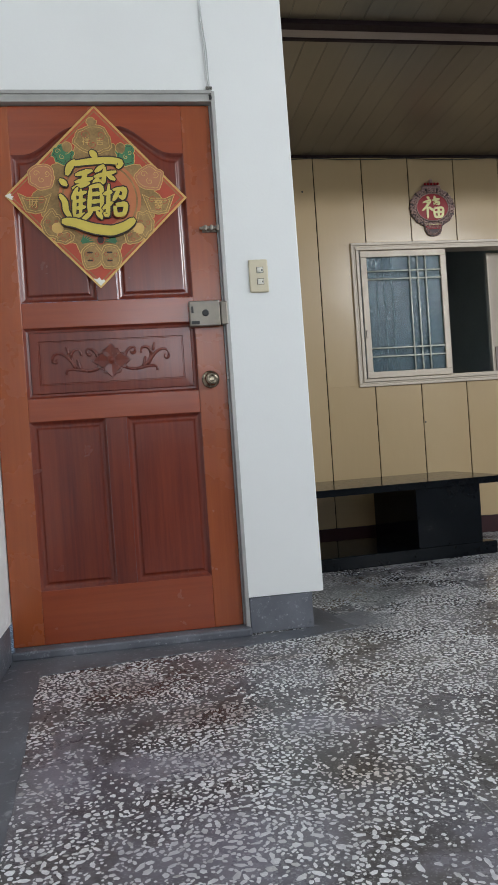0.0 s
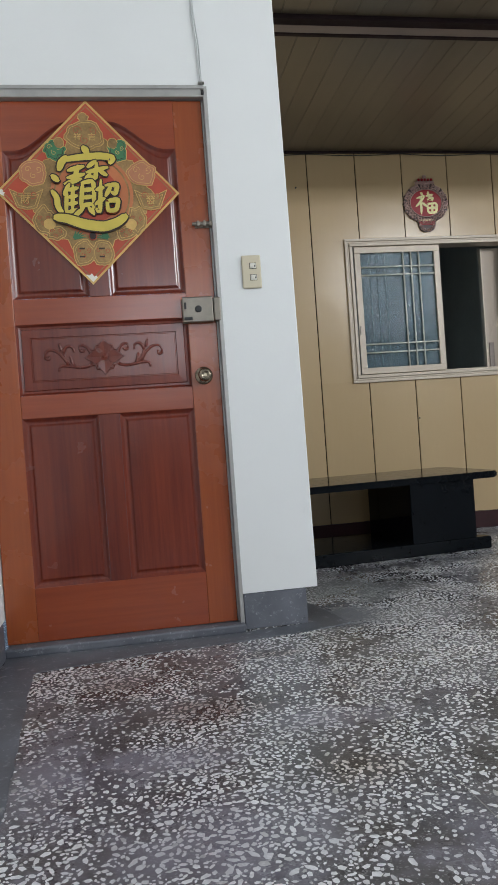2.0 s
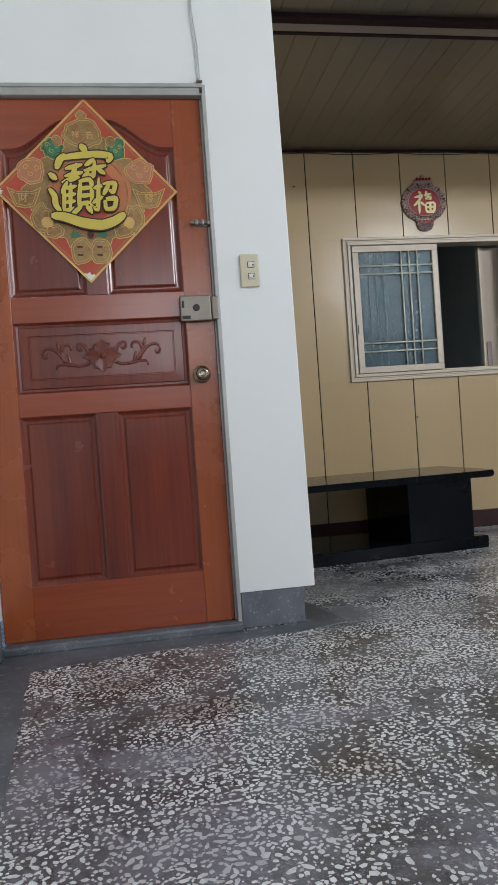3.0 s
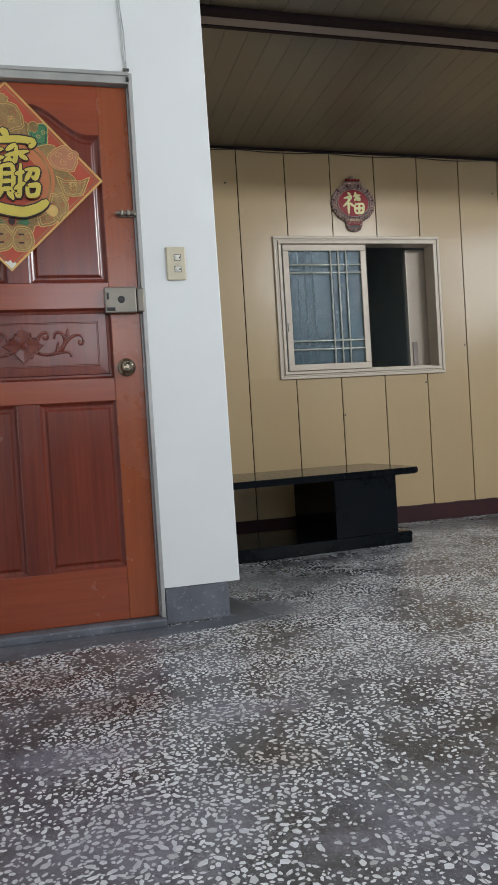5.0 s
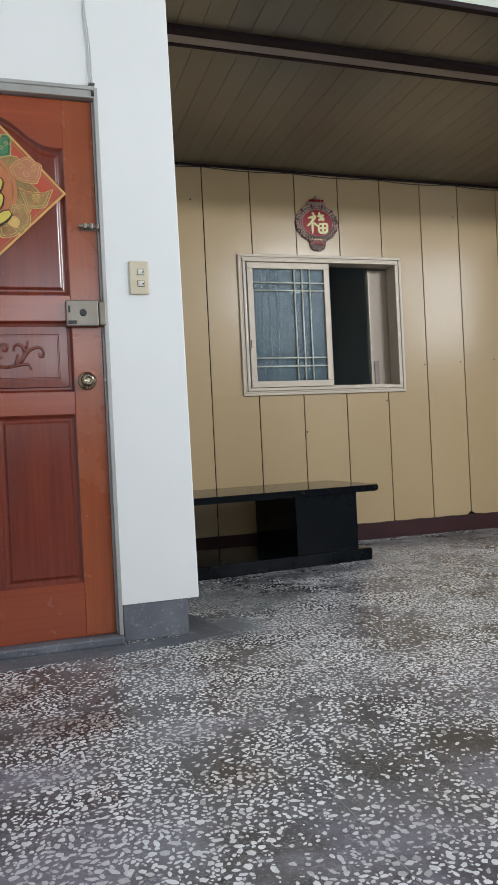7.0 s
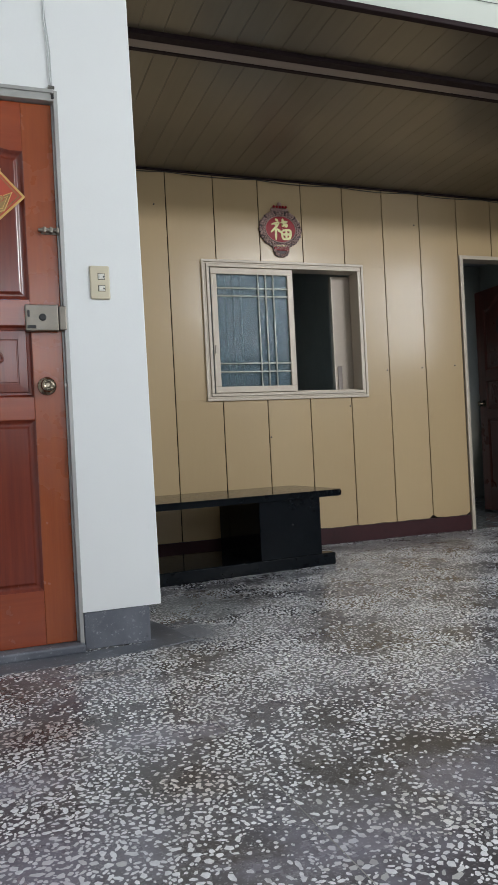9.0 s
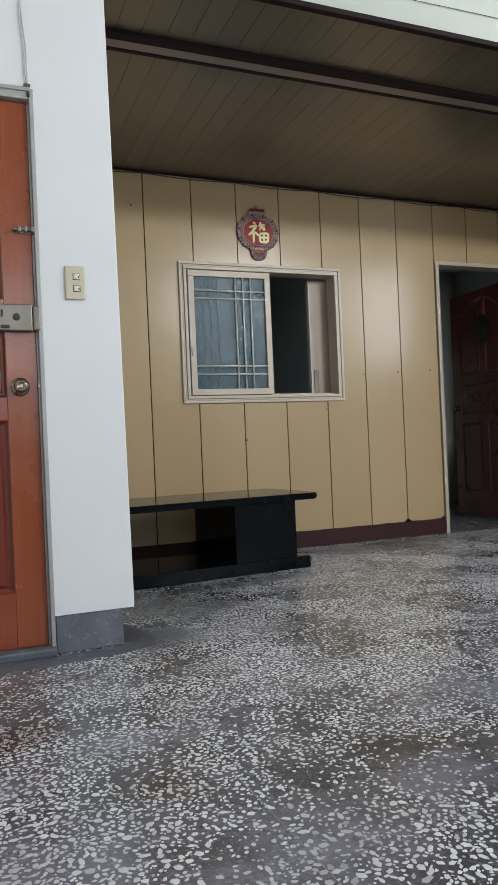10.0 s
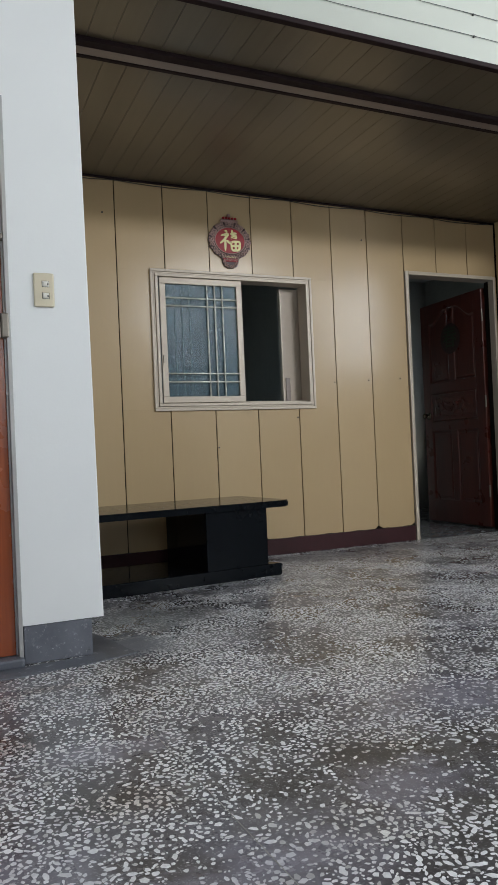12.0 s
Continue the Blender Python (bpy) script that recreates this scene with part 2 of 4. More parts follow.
def grey_paint():
    """Worn blue-grey floor paint over cement, scuffed through in places."""
    m, n, l, b = shader("grey_floor_paint", (0.1, 0.11, 0.13), 0.5)
    w = place(n, l)
    big, mid, fine = noise_at(n, l, w, 5, 5), noise_at(n, l, w, 26, 7, 0.72), noise_at(n, l, w, 150, 3)
    col = ramp(n, l, big, [(0.3, (0.070, 0.076, 0.092)), (0.7, (0.162, 0.170, 0.196))])
    col = mixed(n, l, span(n, l, mid, 0.56, 0.68, 0, 0.75), col, (0.34, 0.35, 0.37))
    col = mixed(n, l, span(n, l, mid, 0.40, 0.30, 0, 0.6), col, (0.045, 0.047, 0.052))
    l.new(col, b.inputs["Base Color"])
    grit = noise_at(n, l, w, 75, 4, 0.7)
    speckle = calc(n, l, "MULTIPLY", span(n, l, grit, 0.60, 0.68, 0, 0.8), span(n, l, noise_at(n, l, w, 8, 3), 0.45, 0.6, 0, 1))
    col = mixed(n, l, speckle, col, (0.42, 0.43, 0.45))
    l.new(col, b.inputs["Base Color"])
    l.new(span(n, l, big, 0.3, 0.7, 0.35, 0.6), b.inputs["Roughness"])
    bump(n, l, b, calc(n, l, "ADD", mid, fine), 0.3, 0.002)
    return m


def figured_glass():
    m, n, l, b = shader("figured_glass", (0.215, 0.295, 0.335), 0.10, spec=0.35)
    b.inputs["Transmission Weight"].default_value = 0.76
    b.inputs["IOR"].default_value = 1.16
    w = place(n, l)
    v = n.new("ShaderNodeTexVoronoi"); v.inputs["Scale"].default_value = 34; v.inputs["Randomness"].default_value = 0.25
    turn = n.new("ShaderNodeMapping"); turn.inputs["Rotation"].default_value = (0, radians(38), 0); l.new(w, turn.inputs["Vector"]); l.new(turn.outputs[0], v.inputs["Vector"])
    bump(n, l, b, calc(n, l, "ADD", v.outputs["Distance"], calc(n, l, "MULTIPLY", noise_at(n, l, w, 60, 2), 0.6)), 0.5, 0.004)
    return m


M = {
    "white": painted_wall("white_paint", (0.80, 0.81, 0.80)),
    "pale": painted_wall("pale_green_white_paint", (0.54, 0.56, 0.50)),
    # darker than the white, to cut bounce light from mostly unseen surfaces
    "low_bounce": painted_wall("low_bounce_grey", (0.42, 0.44, 0.43)),
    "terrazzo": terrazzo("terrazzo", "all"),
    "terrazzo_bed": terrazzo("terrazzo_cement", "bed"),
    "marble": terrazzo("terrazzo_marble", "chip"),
    "smooth": plain("polished_cement", (0.17, 0.175, 0.185), 0.22, vary=0.25, scale=12),
    "grey": grey_paint(),
    "panel": panel_board(),
    "gap": plain("dark_joint", (0.014, 0.010, 0.007), 0.9, spec=0.1),
    "maroon": plain("maroon_paint", (0.040, 0.012, 0.014), 0.5, vary=0.3, spec=0.25),
    "slat": None,
    "mould": plain("dark_moulding", (0.020, 0.011, 0.012), 0.6, vary=0.3, spec=0.12),
    "mould_pale": wood("pale_moulding", (0.17, 0.128, 0.108), (0.25, 0.195, 0.165), 0.4, 0.1, "x"),
    "stile": wood("lacquered_stile", (0.24, 0.048, 0.014), (0.36, 0.086, 0.022), 0.26, 0.35, "z"),
    "rail": wood("lacquered_rail", (0.21, 0.036, 0.013), (0.33, 0.066, 0.020), 0.22, 0.5, "x"),
    "door_panel": wood("lacquered_panel", (0.078, 0.011, 0.007), (0.215, 0.035, 0.014), 0.22, 0.38, "z"),
    # door lacquer again, with the shade of the inner room in its colour
    "shaded_door": wood("room_shade_lacquer", (0.078, 0.018, 0.013), (0.150, 0.034, 0.021), 0.3, 0.2, "z"),
    "alu": plain("champagne_aluminium", (0.50, 0.425, 0.335), 0.42, 0.05, vary=0.05),
    "bar": plain("pale_glazing_bar", (0.62, 0.60, 0.54), 0.3, 0.1, vary=0.05),
    "steel": plain("brushed_steel", (0.23, 0.205, 0.17), 0.38, 0.7, vary=0.3),
    "frame": plain("grey_metal_frame", (0.41, 0.405, 0.385), 0.45, 0.35, vary=0.15),
    "brass": plain("aged_brass", (0.27, 0.225, 0.165), 0.22, 1.0, vary=0.2),
    "chrome": plain("dull_chrome", (0.34, 0.32, 0.29), 0.25, 1.0, vary=0.05),
    "cream": plain("cream_plastic", (0.62, 0.55, 0.40), 0.35, vary=0.05),
    "ivory": plain("ivory_plastic", (0.75, 0.72, 0.64), 0.3, vary=0.04),
    "black": plain("black_lacquer", (0.003, 0.0042, 0.006), 0.09, 0, 0.0, vary=0.3, spec=0.14, relief=0.0),
    "dark": plain("black_plastic", (0.02, 0.02, 0.02), 0.5),
    "wire": plain("grey_cable", (0.55, 0.56, 0.55), 0.5, vary=0.08),
    "wire_dark": plain("dark_cable", (0.03, 0.03, 0.028), 0.5),
    "glass": figured_glass(),
    "gold": plain("gold_foil", (0.62, 0.40, 0.14), 0.35, 0.55, vary=0.2, scale=80),
    "gold_dull": plain("dull_gold_print", (0.29, 0.178, 0.070), 0.42, 0.3, vary=0.5, scale=110),
    "yellow": plain("yellow_print", (0.60, 0.475, 0.085), 0.4, 0.15, vary=0.12),
    "red": plain("red_print", (0.42, 0.060, 0.028), 0.4, vary=0.2),
    "crimson": plain("crimson_enamel", (0.27, 0.007, 0.012), 0.4, 0, 0.0, spec=0.25),
    "orange": plain("orange_print", (0.50, 0.16, 0.06), 0.4, vary=0.2),
    "pink": plain("salmon_print", (0.42, 0.17, 0.085), 0.4, vary=0.2),
    "green": plain("green_print", (0.045, 0.17, 0.075), 0.4, vary=0.35),
    "moss": plain("dull_moss_print", (0.030, 0.050, 0.022), 0.5, vary=0.4),
    "ink": plain("black_print", (0.03, 0.014, 0.01), 0.4),
    "bronze": plain("pink_bronze_casting", (0.36, 0.235, 0.205), 0.38, 0.4, vary=0.35, scale=120, relief=0.4),
    "umber": plain("dark_umber", (0.045, 0.018, 0.016), 0.5, vary=0.3),
    "jade": plain("pale_green_gilt", (0.72, 0.66, 0.28), 0.35, 0.0, vary=0.25, scale=90),
    "beige": plain("beige_board", (0.46, 0.38, 0.30), 0.5, vary=0.06),
    "room": plain("dim_green_wall", (0.50, 0.52, 0.48), 0.8, vary=0.1),
    "concrete": plain("concrete_paving", (0.32, 0.31, 0.29), 0.85, vary=0.2),
}


from mathutils.geometry import tessellate_polygon


def slat_material():
    m, n, l, b = shader("olive_brown_slat", (0.08, 0.065, 0.04), 0.32, 0, 0.5)
    g = n.new("ShaderNodeNewGeometry")
    fine = noise_at(n, l, place(n, l, (30, 1.5, 30)), 1.5, 5)
    big = noise_at(n, l, place(n, l), 1.4, 4)
    col = ramp(n, l, calc(n, l, "ADD", calc(n, l, "MULTIPLY", fine, 0.35), calc(n, l, "MULTIPLY", big, 0.65)),
               [(0.3, (0.112, 0.088, 0.056)), (0.7, (0.150, 0.121, 0.080))])
    shade = ramp(n, l, g.outputs["Random Per Island"], [(0, (0.86, 0.84, 0.82)), (1, (1, 1, 1))])
    l.new(mixed(n, l, 1.0, col, shade, "MULTIPLY"), b.inputs["Base Color"])
    bump(n, l, b, fine, 0.1, 0.001)
    return m


M["slat"] = slat_material()


# ---- mesh helpers ----
def box(bm, x0, x1, y0, y1, z0, z1, bevel=0.0):
    r = bmesh.ops.create_cube(bm, size=1)
    bmesh.ops.scale(bm, vec=(x1 - x0, y1 - y0, z1 - z0), verts=r["verts"])
    bmesh.ops.translate(bm, vec=((x0 + x1) / 2, (y0 + y1) / 2, (z0 + z1) / 2), verts=r["verts"])
    if bevel:
        es = {e for v in r["verts"] for e in v.link_edges}
        bmesh.ops.bevel(bm, geom=list(es), offset=bevel, segments=2, affect="EDGES", profile=0.5)
    return bm


def boxes(*rows, bevel=0.0):
    bm = bmesh.new()
    for r in rows:
        box(bm, *r, bevel=bevel)
    return bm


def mesh_of(bm, name, mat, smooth=False):
    bmesh.ops.recalc_face_normals(bm, faces=bm.faces)
    me = bpy.data.meshes.new(name)
    bm.to_mesh(me)
    bm.free()
    me.materials.append(mat)
    if smooth:
        me.polygons.foreach_set("use_smooth", [True] * len(me.polygons))
    return me


def part(name, bm, mat, parent=None, label="", smooth=False, at=None):
    ob = new(name, mesh_of(bm, name, mat, smooth))
    if at is not None:
        ob.matrix_basis = at
    if parent is not None:
        ob.parent = parent
    return tagged(ob, label) if label else ob


def thing(name, at, label, category, group="", kind=""):
    ob = new(name)
    ob.empty_display_size = 0.05
    ob.matrix_basis = at
    return tagged(ob, label, category, group, kind)


def tube(bm, pts, r, sides=6, closed=False, flat=1.0):
    """A round bar swept along points; flat squeezes it in y."""
    pts = [Vector(p) for p in pts]
    rings = []
    for i, p in enumerate(pts):
        a = pts[i - 1] if i or closed else p
        b = pts[(i + 1) % len(pts)] if i + 1 < len(pts) or closed else p
        d = (b - a).normalized()
        side = d.cross(Vector((0, 1, 0)) if abs(d.y) < 0.9 else Vector((1, 0, 0))).normalized()
        up = side.cross(d)
        rr = r(i / (len(pts) - 1)) if callable(r) else r
        ring = []
        for k in range(sides):
            q = side * math.cos(k * math.tau / sides) + up * math.sin(k * math.tau / sides)
            ring.append(bm.verts.new(p + Vector((q.x, q.y * flat, q.z)) * rr))
        rings.append(ring)
    n = len(rings)
    for i in range(n if closed else n - 1):
        a, b = rings[i], rings[(i + 1) % n]
        for k in range(sides):
            bm.faces.new((a[k], a[(k + 1) % sides], b[(k + 1) % sides], b[k]))
    if not closed:
        bm.faces.new(rings[0][::-1])
        bm.faces.new(rings[-1])
    return bm


def lathe(bm, profile, sides=24, at=(0, 0, 0)):
    """Turned shape about the y axis: profile rows of (radius, y)."""
    rings = []
    for r, y in profile:
        rings.append([bm.verts.new((at[0] + r * math.cos(k * math.tau / sides), at[1] + y, at[2] + r * math.sin(k * math.tau / sides))) for k in range(sides)])
    for a, b in zip(rings, rings[1:]):
        for k in range(sides):
            bm.faces.new((a[k], a[(k + 1) % sides], b[(k + 1) % sides], b[k]))
    bm.faces.new(rings[0])
    bm.faces.new(rings[-1][::-1])
    return bm


def inset_loop(pts, d):
    """The outline pts (x, z), run anticlockwise, moved inwards by d."""
    out, n = [], len(pts)
    for i in range(n):
        p, a, b = Vector(pts[i]), Vector(pts[i - 1]), Vector(pts[(i + 1) % n])
        e, f = (p - a).normalized(), (b - p).normalized()
        ne, nf = Vector((-e.y, e.x)), Vector((-f.y, f.x))
        m = (ne + nf)
        k = m.normalized()
        out.append(p + k * d / max(0.35, k.dot(ne)))
    return out


def stepped(bm, outline, steps):
    """A front face in loops: steps of (inset, y), filled at the last."""
    loops = []
    for d, y in steps:
        loops.append([bm.verts.new((p[0], y, p[1])) for p in inset_loop(outline, d)])
    for a, b in zip(loops, loops[1:]):
        for k in range(len(a)):
            bm.faces.new((a[k], a[(k + 1) % len(a)], b[(k + 1) % len(a)], b[k]))
    bm.faces.new(loops[-1])
    return bm


def slab(bm, outline, y0, y1):
    """A flat plate with outline (x, z) between y0 (front) and y1."""
    f = [bm.verts.new((p[0], y0, p[1])) for p in outline]
    k = [bm.verts.new((p[0], y1, p[1])) for p in outline]
    for tri in tessellate_polygon([[Vector((p[0], p[1], 0)) for p in outline]]):
        bm.faces.new([f[q] for q in tri])
        bm.faces.new([k[q] for q in tri[::-1]])
    for i in range(len(f)):
        j = (i + 1) % len(f)
        bm.faces.new((f[i], f[j], k[j], k[i]))
    return bm


def ellipse(cx, cz, rx, rz, n=24, wob=0.0, lobes=0):
    return [(cx + rx * (1 + wob * math.cos(lobes * a)) * math.cos(a), cz + rz * (1 + wob * math.cos(lobes * a)) * math.sin(a))
            for a in (k * math.tau / n for k in range(n))]


def lettering(name, text, size, mat, parent, m, depth=0.0015, bold=0.0):
    """Writing as a mesh, from the built-in font."""
    cu = bpy.data.curves.new(name, "FONT")
    cu.offset = bold
    cu.body, cu.size, cu.extrude, cu.align_x, cu.align_y = text, size, depth, "CENTER", "CENTER"
    tmp = bpy.data.objects.new(name, cu)
    scene.collection.objects.link(tmp)
    me = bpy.data.meshes.new_from_object(tmp.evaluated_get(bpy.context.evaluated_depsgraph_get()))
    bpy.data.objects.remove(tmp)
    me.name = name
    me.materials.clear()
    me.materials.append(mat)
    ob = new(name, me)
    ob.matrix_basis = m @ pose(0, 0, 0, 90, 0, 0)
    ob.parent = parent
    return ob


# ---- structure ----
def structure(name, bm, mat, label, category):
    return tagged(part(name, bm, mat), label, category, kind="structure")


FX0, FX1, FY0, FY1 = -0.42, 4.36, 0.92, 4.63      # stretch of the floor that is laid chip by chip
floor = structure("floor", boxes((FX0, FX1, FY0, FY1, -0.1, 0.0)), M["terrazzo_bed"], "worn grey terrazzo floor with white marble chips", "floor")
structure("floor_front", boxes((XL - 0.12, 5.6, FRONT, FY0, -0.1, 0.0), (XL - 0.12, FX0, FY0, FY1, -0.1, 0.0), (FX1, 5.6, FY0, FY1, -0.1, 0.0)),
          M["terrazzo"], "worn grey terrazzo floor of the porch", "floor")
structure("floor_inner", boxes((XL - 0.12, 5.6, FY1, 7.0, -0.1, 0.0)), M["smooth"], "smooth grey cement floor of the inner room", "floor")
structure("ground", boxes((-40, 40, -60, 40, -0.26, -0.12)), M["concrete"], "grey concrete yard outside the open front", "ground")

FALL = pose(1.2, 0, ZC, 0, 0.66, 0) @ pose(-1.2, 0, -ZC)      # the low ceiling and all on it fall slightly towards the far end

# white wall round the door, with its pier
bm = boxes((XL - 0.12, 0.368, D, D + 0.12, 2.076, ZT), (0.368, XP, D, D + 0.25, 0.141, ZT))
for v in bm.verts:
    if v.co.x > XP - 0.01 and v.co.z > 1:
        v.co.x -= 0.026                    # the free edge is out of plumb
es = [e for e in bm.edges if min(v.co.x for v in e.verts) > XP - 0.05]
bmesh.ops.bevel(bm, geom=es, offset=0.005, segments=2, affect="EDGES", profile=0.5)
wall_door = structure("wall_west", bm, M["white"],
                      "white painted plaster wall with a square pier", "wall")
structure("wall_side", boxes((XL - 0.12, XL, FRONT, D + 0.05, 0.13, ZT)), M["white"], "white painted side wall, chipped near the door", "wall")
structure("wall_return", boxes((0.40, 0.52, D + 0.252, B, 0.0, ZC + 0.1)), M["white"], "white return wall behind the pier", "wall")
structure("wall_lintel", boxes((XP - 0.03, 5.5, 2.72, 2.744, ZC + 0.0135, ZT + 0.06), (XP + 0.002, 5.5, 2.744, 2.87, ZC + 0.031, ZT + 0.06)), M["pale"], "pale greenish-white painted wall over the slatted ceiling's edge", "wall").matrix_basis = FALL
# unseen front wall; its high slot is added to shape the light
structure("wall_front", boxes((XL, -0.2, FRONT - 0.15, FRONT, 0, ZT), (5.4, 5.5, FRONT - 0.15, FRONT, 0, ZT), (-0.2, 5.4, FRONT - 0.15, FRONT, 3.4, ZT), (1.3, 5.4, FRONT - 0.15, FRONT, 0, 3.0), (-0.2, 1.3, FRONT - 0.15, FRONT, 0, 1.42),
                              (-0.2, 1.3, FRONT - 0.15, FRONT, 2.58, 3.4)), M["low_bounce"],
          "unseen front wall with a window and an added high opening", "wall")
# the opening at y 5.75 to 6.65 is added for fill light
structure("wall_east", boxes((5.5, 5.62, FRONT, 0.13, 0, ZT), (5.5, 5.62, 1.57, 5.75, 0, ZT), (5.5, 5.62, 6.65, 7.0, 0, ZT), (5.5, 5.62, 5.75, 6.65, 0, 1.1), (5.5, 5.62, 5.75, 6.65, 2.3, ZT), (5.5, 5.62, 0.13, 1.57, 0, 1.78), (5.5, 5.62, 0.13, 1.57, 3.32, ZT)), M["low_bounce"], "unseen end wall with a window and an opening added for fill light", "wall")
structure("ceiling_front", boxes((XL - 0.12, 5.62, FRONT, 2.9, ZT, ZT + 0.1)), M["low_bounce"], "unseen ceiling in dark low-bounce paint", "ceiling")

# painted base, threshold and floor edging
structure("baseboard_side", boxes((XL - 0.12, XL + 0.004, FRONT, D - 0.03, 0, 0.128), bevel=0.003), M["grey"], "worn grey painted plinth along the side wall", "baseboard")
structure("baseboard_pier", boxes((0.372, XP - 0.045, D + 0.006, D + 0.24, 0, 0.139), bevel=0.004), M["grey"], "scuffed grey painted plinth under the pier", "baseboard")
structure("threshold", boxes((XL, 0.370, D - 0.035, D + 0.12, 0.0, 0.034), bevel=0.008), M["grey"], "worn grey painted cement threshold under the door", "threshold")


def ragged_sheet(outline, thick, step=0.03, amp=0.008):
    """A thin paint layer on the floor with an uneven edge."""
    pts = []
    n = len(outline)
    for i in range(n):
        a, b = Vector(outline[i]), Vector(outline[(i + 1) % n])
        k = max(1, int((b - a).length / step))
        for j in range(k):
            p = a.lerp(b, j / k)
            w = noise.noise_vector(Vector((p.x * 14, p.y * 14, 3.1))) * amp
            pts.append((p.x + w.x, p.y + w.y))
    bm = bmesh.new()
    top = [bm.verts.new((x, y, thick)) for x, y in pts]
    low = [bm.verts.new((x, y, -0.002)) for x, y in pts]
    for tri in tessellate_polygon([[Vector((x, y, 0)) for x, y in pts]]):
        bm.faces.new([top[k] for k in tri])
    for i in range(len(pts)):
        j = (i + 1) % len(pts)
        bm.faces.new((low[i], low[j], top[j], top[i]))
    return bm


structure("trim_floor", ragged_sheet([(XL + 0.004, D - 0.036), (XL + 0.004, FRONT + 0.1), (-0.20, FRONT + 0.1), (-0.31, 1.5), (-0.388, 2.53), (0.0, 2.60), (0.35, 2.625), (0.60, 2.655), (0.768, 2.705),
                                      (0.745, 2.84), (0.71, 3.02), (0.65, 3.2), (0.53, 3.2), (0.53, D + 0.26), (XP - 0.05, D + 0.26), (XP - 0.05, D), (0.372, D - 0.03)], 0.0025),
          M["grey"], "worn grey paint along the edge of the floor", "floor edging")

divider = boxes((-0.0009, 0.0009, -1.9, 0.75, -0.01, 0.0008))
bmesh.ops.transform(divider, matrix=pose(0.619, 1.6, 0, 0, 0, 2.3), verts=divider.verts)
structure("trim_divider", divider, M["concrete"], "thin worn divider strip set in the terrazzo", "floor trim")

# panelled wall: dark backing, openings for a window and a doorway
WX0, WX1, WZ0, WZ1 = 1.443, 2.647, 1.026, 1.973
DX0, DX1, DZ1 = 3.478, 4.362, 2.076
wall_north = structure("wall_north", boxes((0.40, WX0 + 0.02, B + 0.010, B + 0.11, 0, ZC + 0.1), (WX1 - 0.02, DX0 + 0.01, B + 0.010, B + 0.11, 0, ZC + 0.1),
                                           (WX0 + 0.02, WX1 - 0.02, B + 0.010, B + 0.11, 0, WZ0 + 0.02), (WX0 + 0.02, WX1 - 0.02, B + 0.010, B + 0.11, WZ1 - 0.02, ZC + 0.1),
                                           (DX0 + 0.01, DX1 - 0.01, B + 0.010, B + 0.11, DZ1 - 0.01, ZC + 0.1), (DX1 - 0.01, 5.5, B + 0.010, B + 0.11, 0, ZC + 0.1)),
                       M["gap"], "partition wall faced with cream grooved boards", "wall")
structure("baseboard_north", boxes((0.53, DX0 - 0.004, B - 0.004, B + 0.009, 0, 0.111), bevel=0.002), M["maroon"], "maroon painted skirting below the boards", "baseboard")
structure("wall_end", boxes((XR, XR + 0.1, 2.9, B - 0.001, 0, ZC + 0.1)), M["gap"], "end wall faced with cream boards", "wall")
for k in range(5):
    y1 = B - 0.014 - k * 0.34
    part("panel", boxes((XR - 0.010, XR - 0.001, y1 - 0.334, y1, 0.13, ZC - 0.002), bevel=0.0015), M["panel"], bpy.data.objects["wall_end"])

joints = [0.53, 0.888, 1.228, 1.554, 1.873, 2.192, 2.514, 2.834, 3.143, 3.472, 3.782, 4.090, XR - 0.012]


def chipped_board(x0, x1, z0, z1, low_chip):
    """One board, with a slightly broken lower edge where it meets the skirting."""
    bm = bmesh.new()
    n = 9 if low_chip else 1
    bot = []
    for k in range(n + 1):
        u = k / n
        dz = 0.0
        if low_chip:
            dz = 0.006 * noise.noise(Vector((x0 * 7 + u * 9, 1.7, 0.3)))
            corner = min(u, 1 - u)
            if corner < 0.08 and noise.noise(Vector((x0 * 3 + round(u), 5.2, 0))) > -0.1:
                dz += 0.022
        bot.append((x0 + (x1 - x0) * u, z0 + max(0, dz)))
    slab(bm, bot + [(x1, z1), (x0, z1)], B, B + 0.0095)
    return bm


for a, b in zip(joints, joints[1:]):
    a, b = a + 0.0036, b - 0.0036
    top = ZC - 0.012
    if b > WX0 and a < WX1:
        spans = [(a, b, WZ1 - 0.01, top, False), (a, b, 0.113, WZ0 + 0.01, True)]
        if a < WX0 - 0.02:
            spans.append((a, WX0 + 0.01, WZ0 + 0.0102, WZ1 - 0.0102, False))
        if b > WX1 + 0.02:
            spans.append((WX1 - 0.01, b, WZ0 + 0.0102, WZ1 - 0.0102, False))
    elif b > DX0 + 0.02:
        spans = [(max(a, 3.4756), b, DZ1 - 0.005, top, False)]
    else:
        spans = [(a, b, 0.113, top, True)]
    for s in spans:
        part("panel", chipped_board(*s), M["panel"], wall_north)
part("panel", chipped_board(DX1 + 0.002, XR - 0.012, 0.113, DZ1 - 0.008, False), M["panel"], wall_north)

# small nail heads and screw holes in the boards
for x, z in ((3.100, 2.285), (1.147, 2.320), (2.815, 1.215), (3.396, 1.243), (1.885, 0.770), (2.50, 0.965), (3.11, 1.23)):
    part("nail", lathe(bmesh.new(), [(0.006, 0.0), (0.006, -0.002), (0.003, -0.003)], 8, (x, B, z)), M["dark"], wall_north)

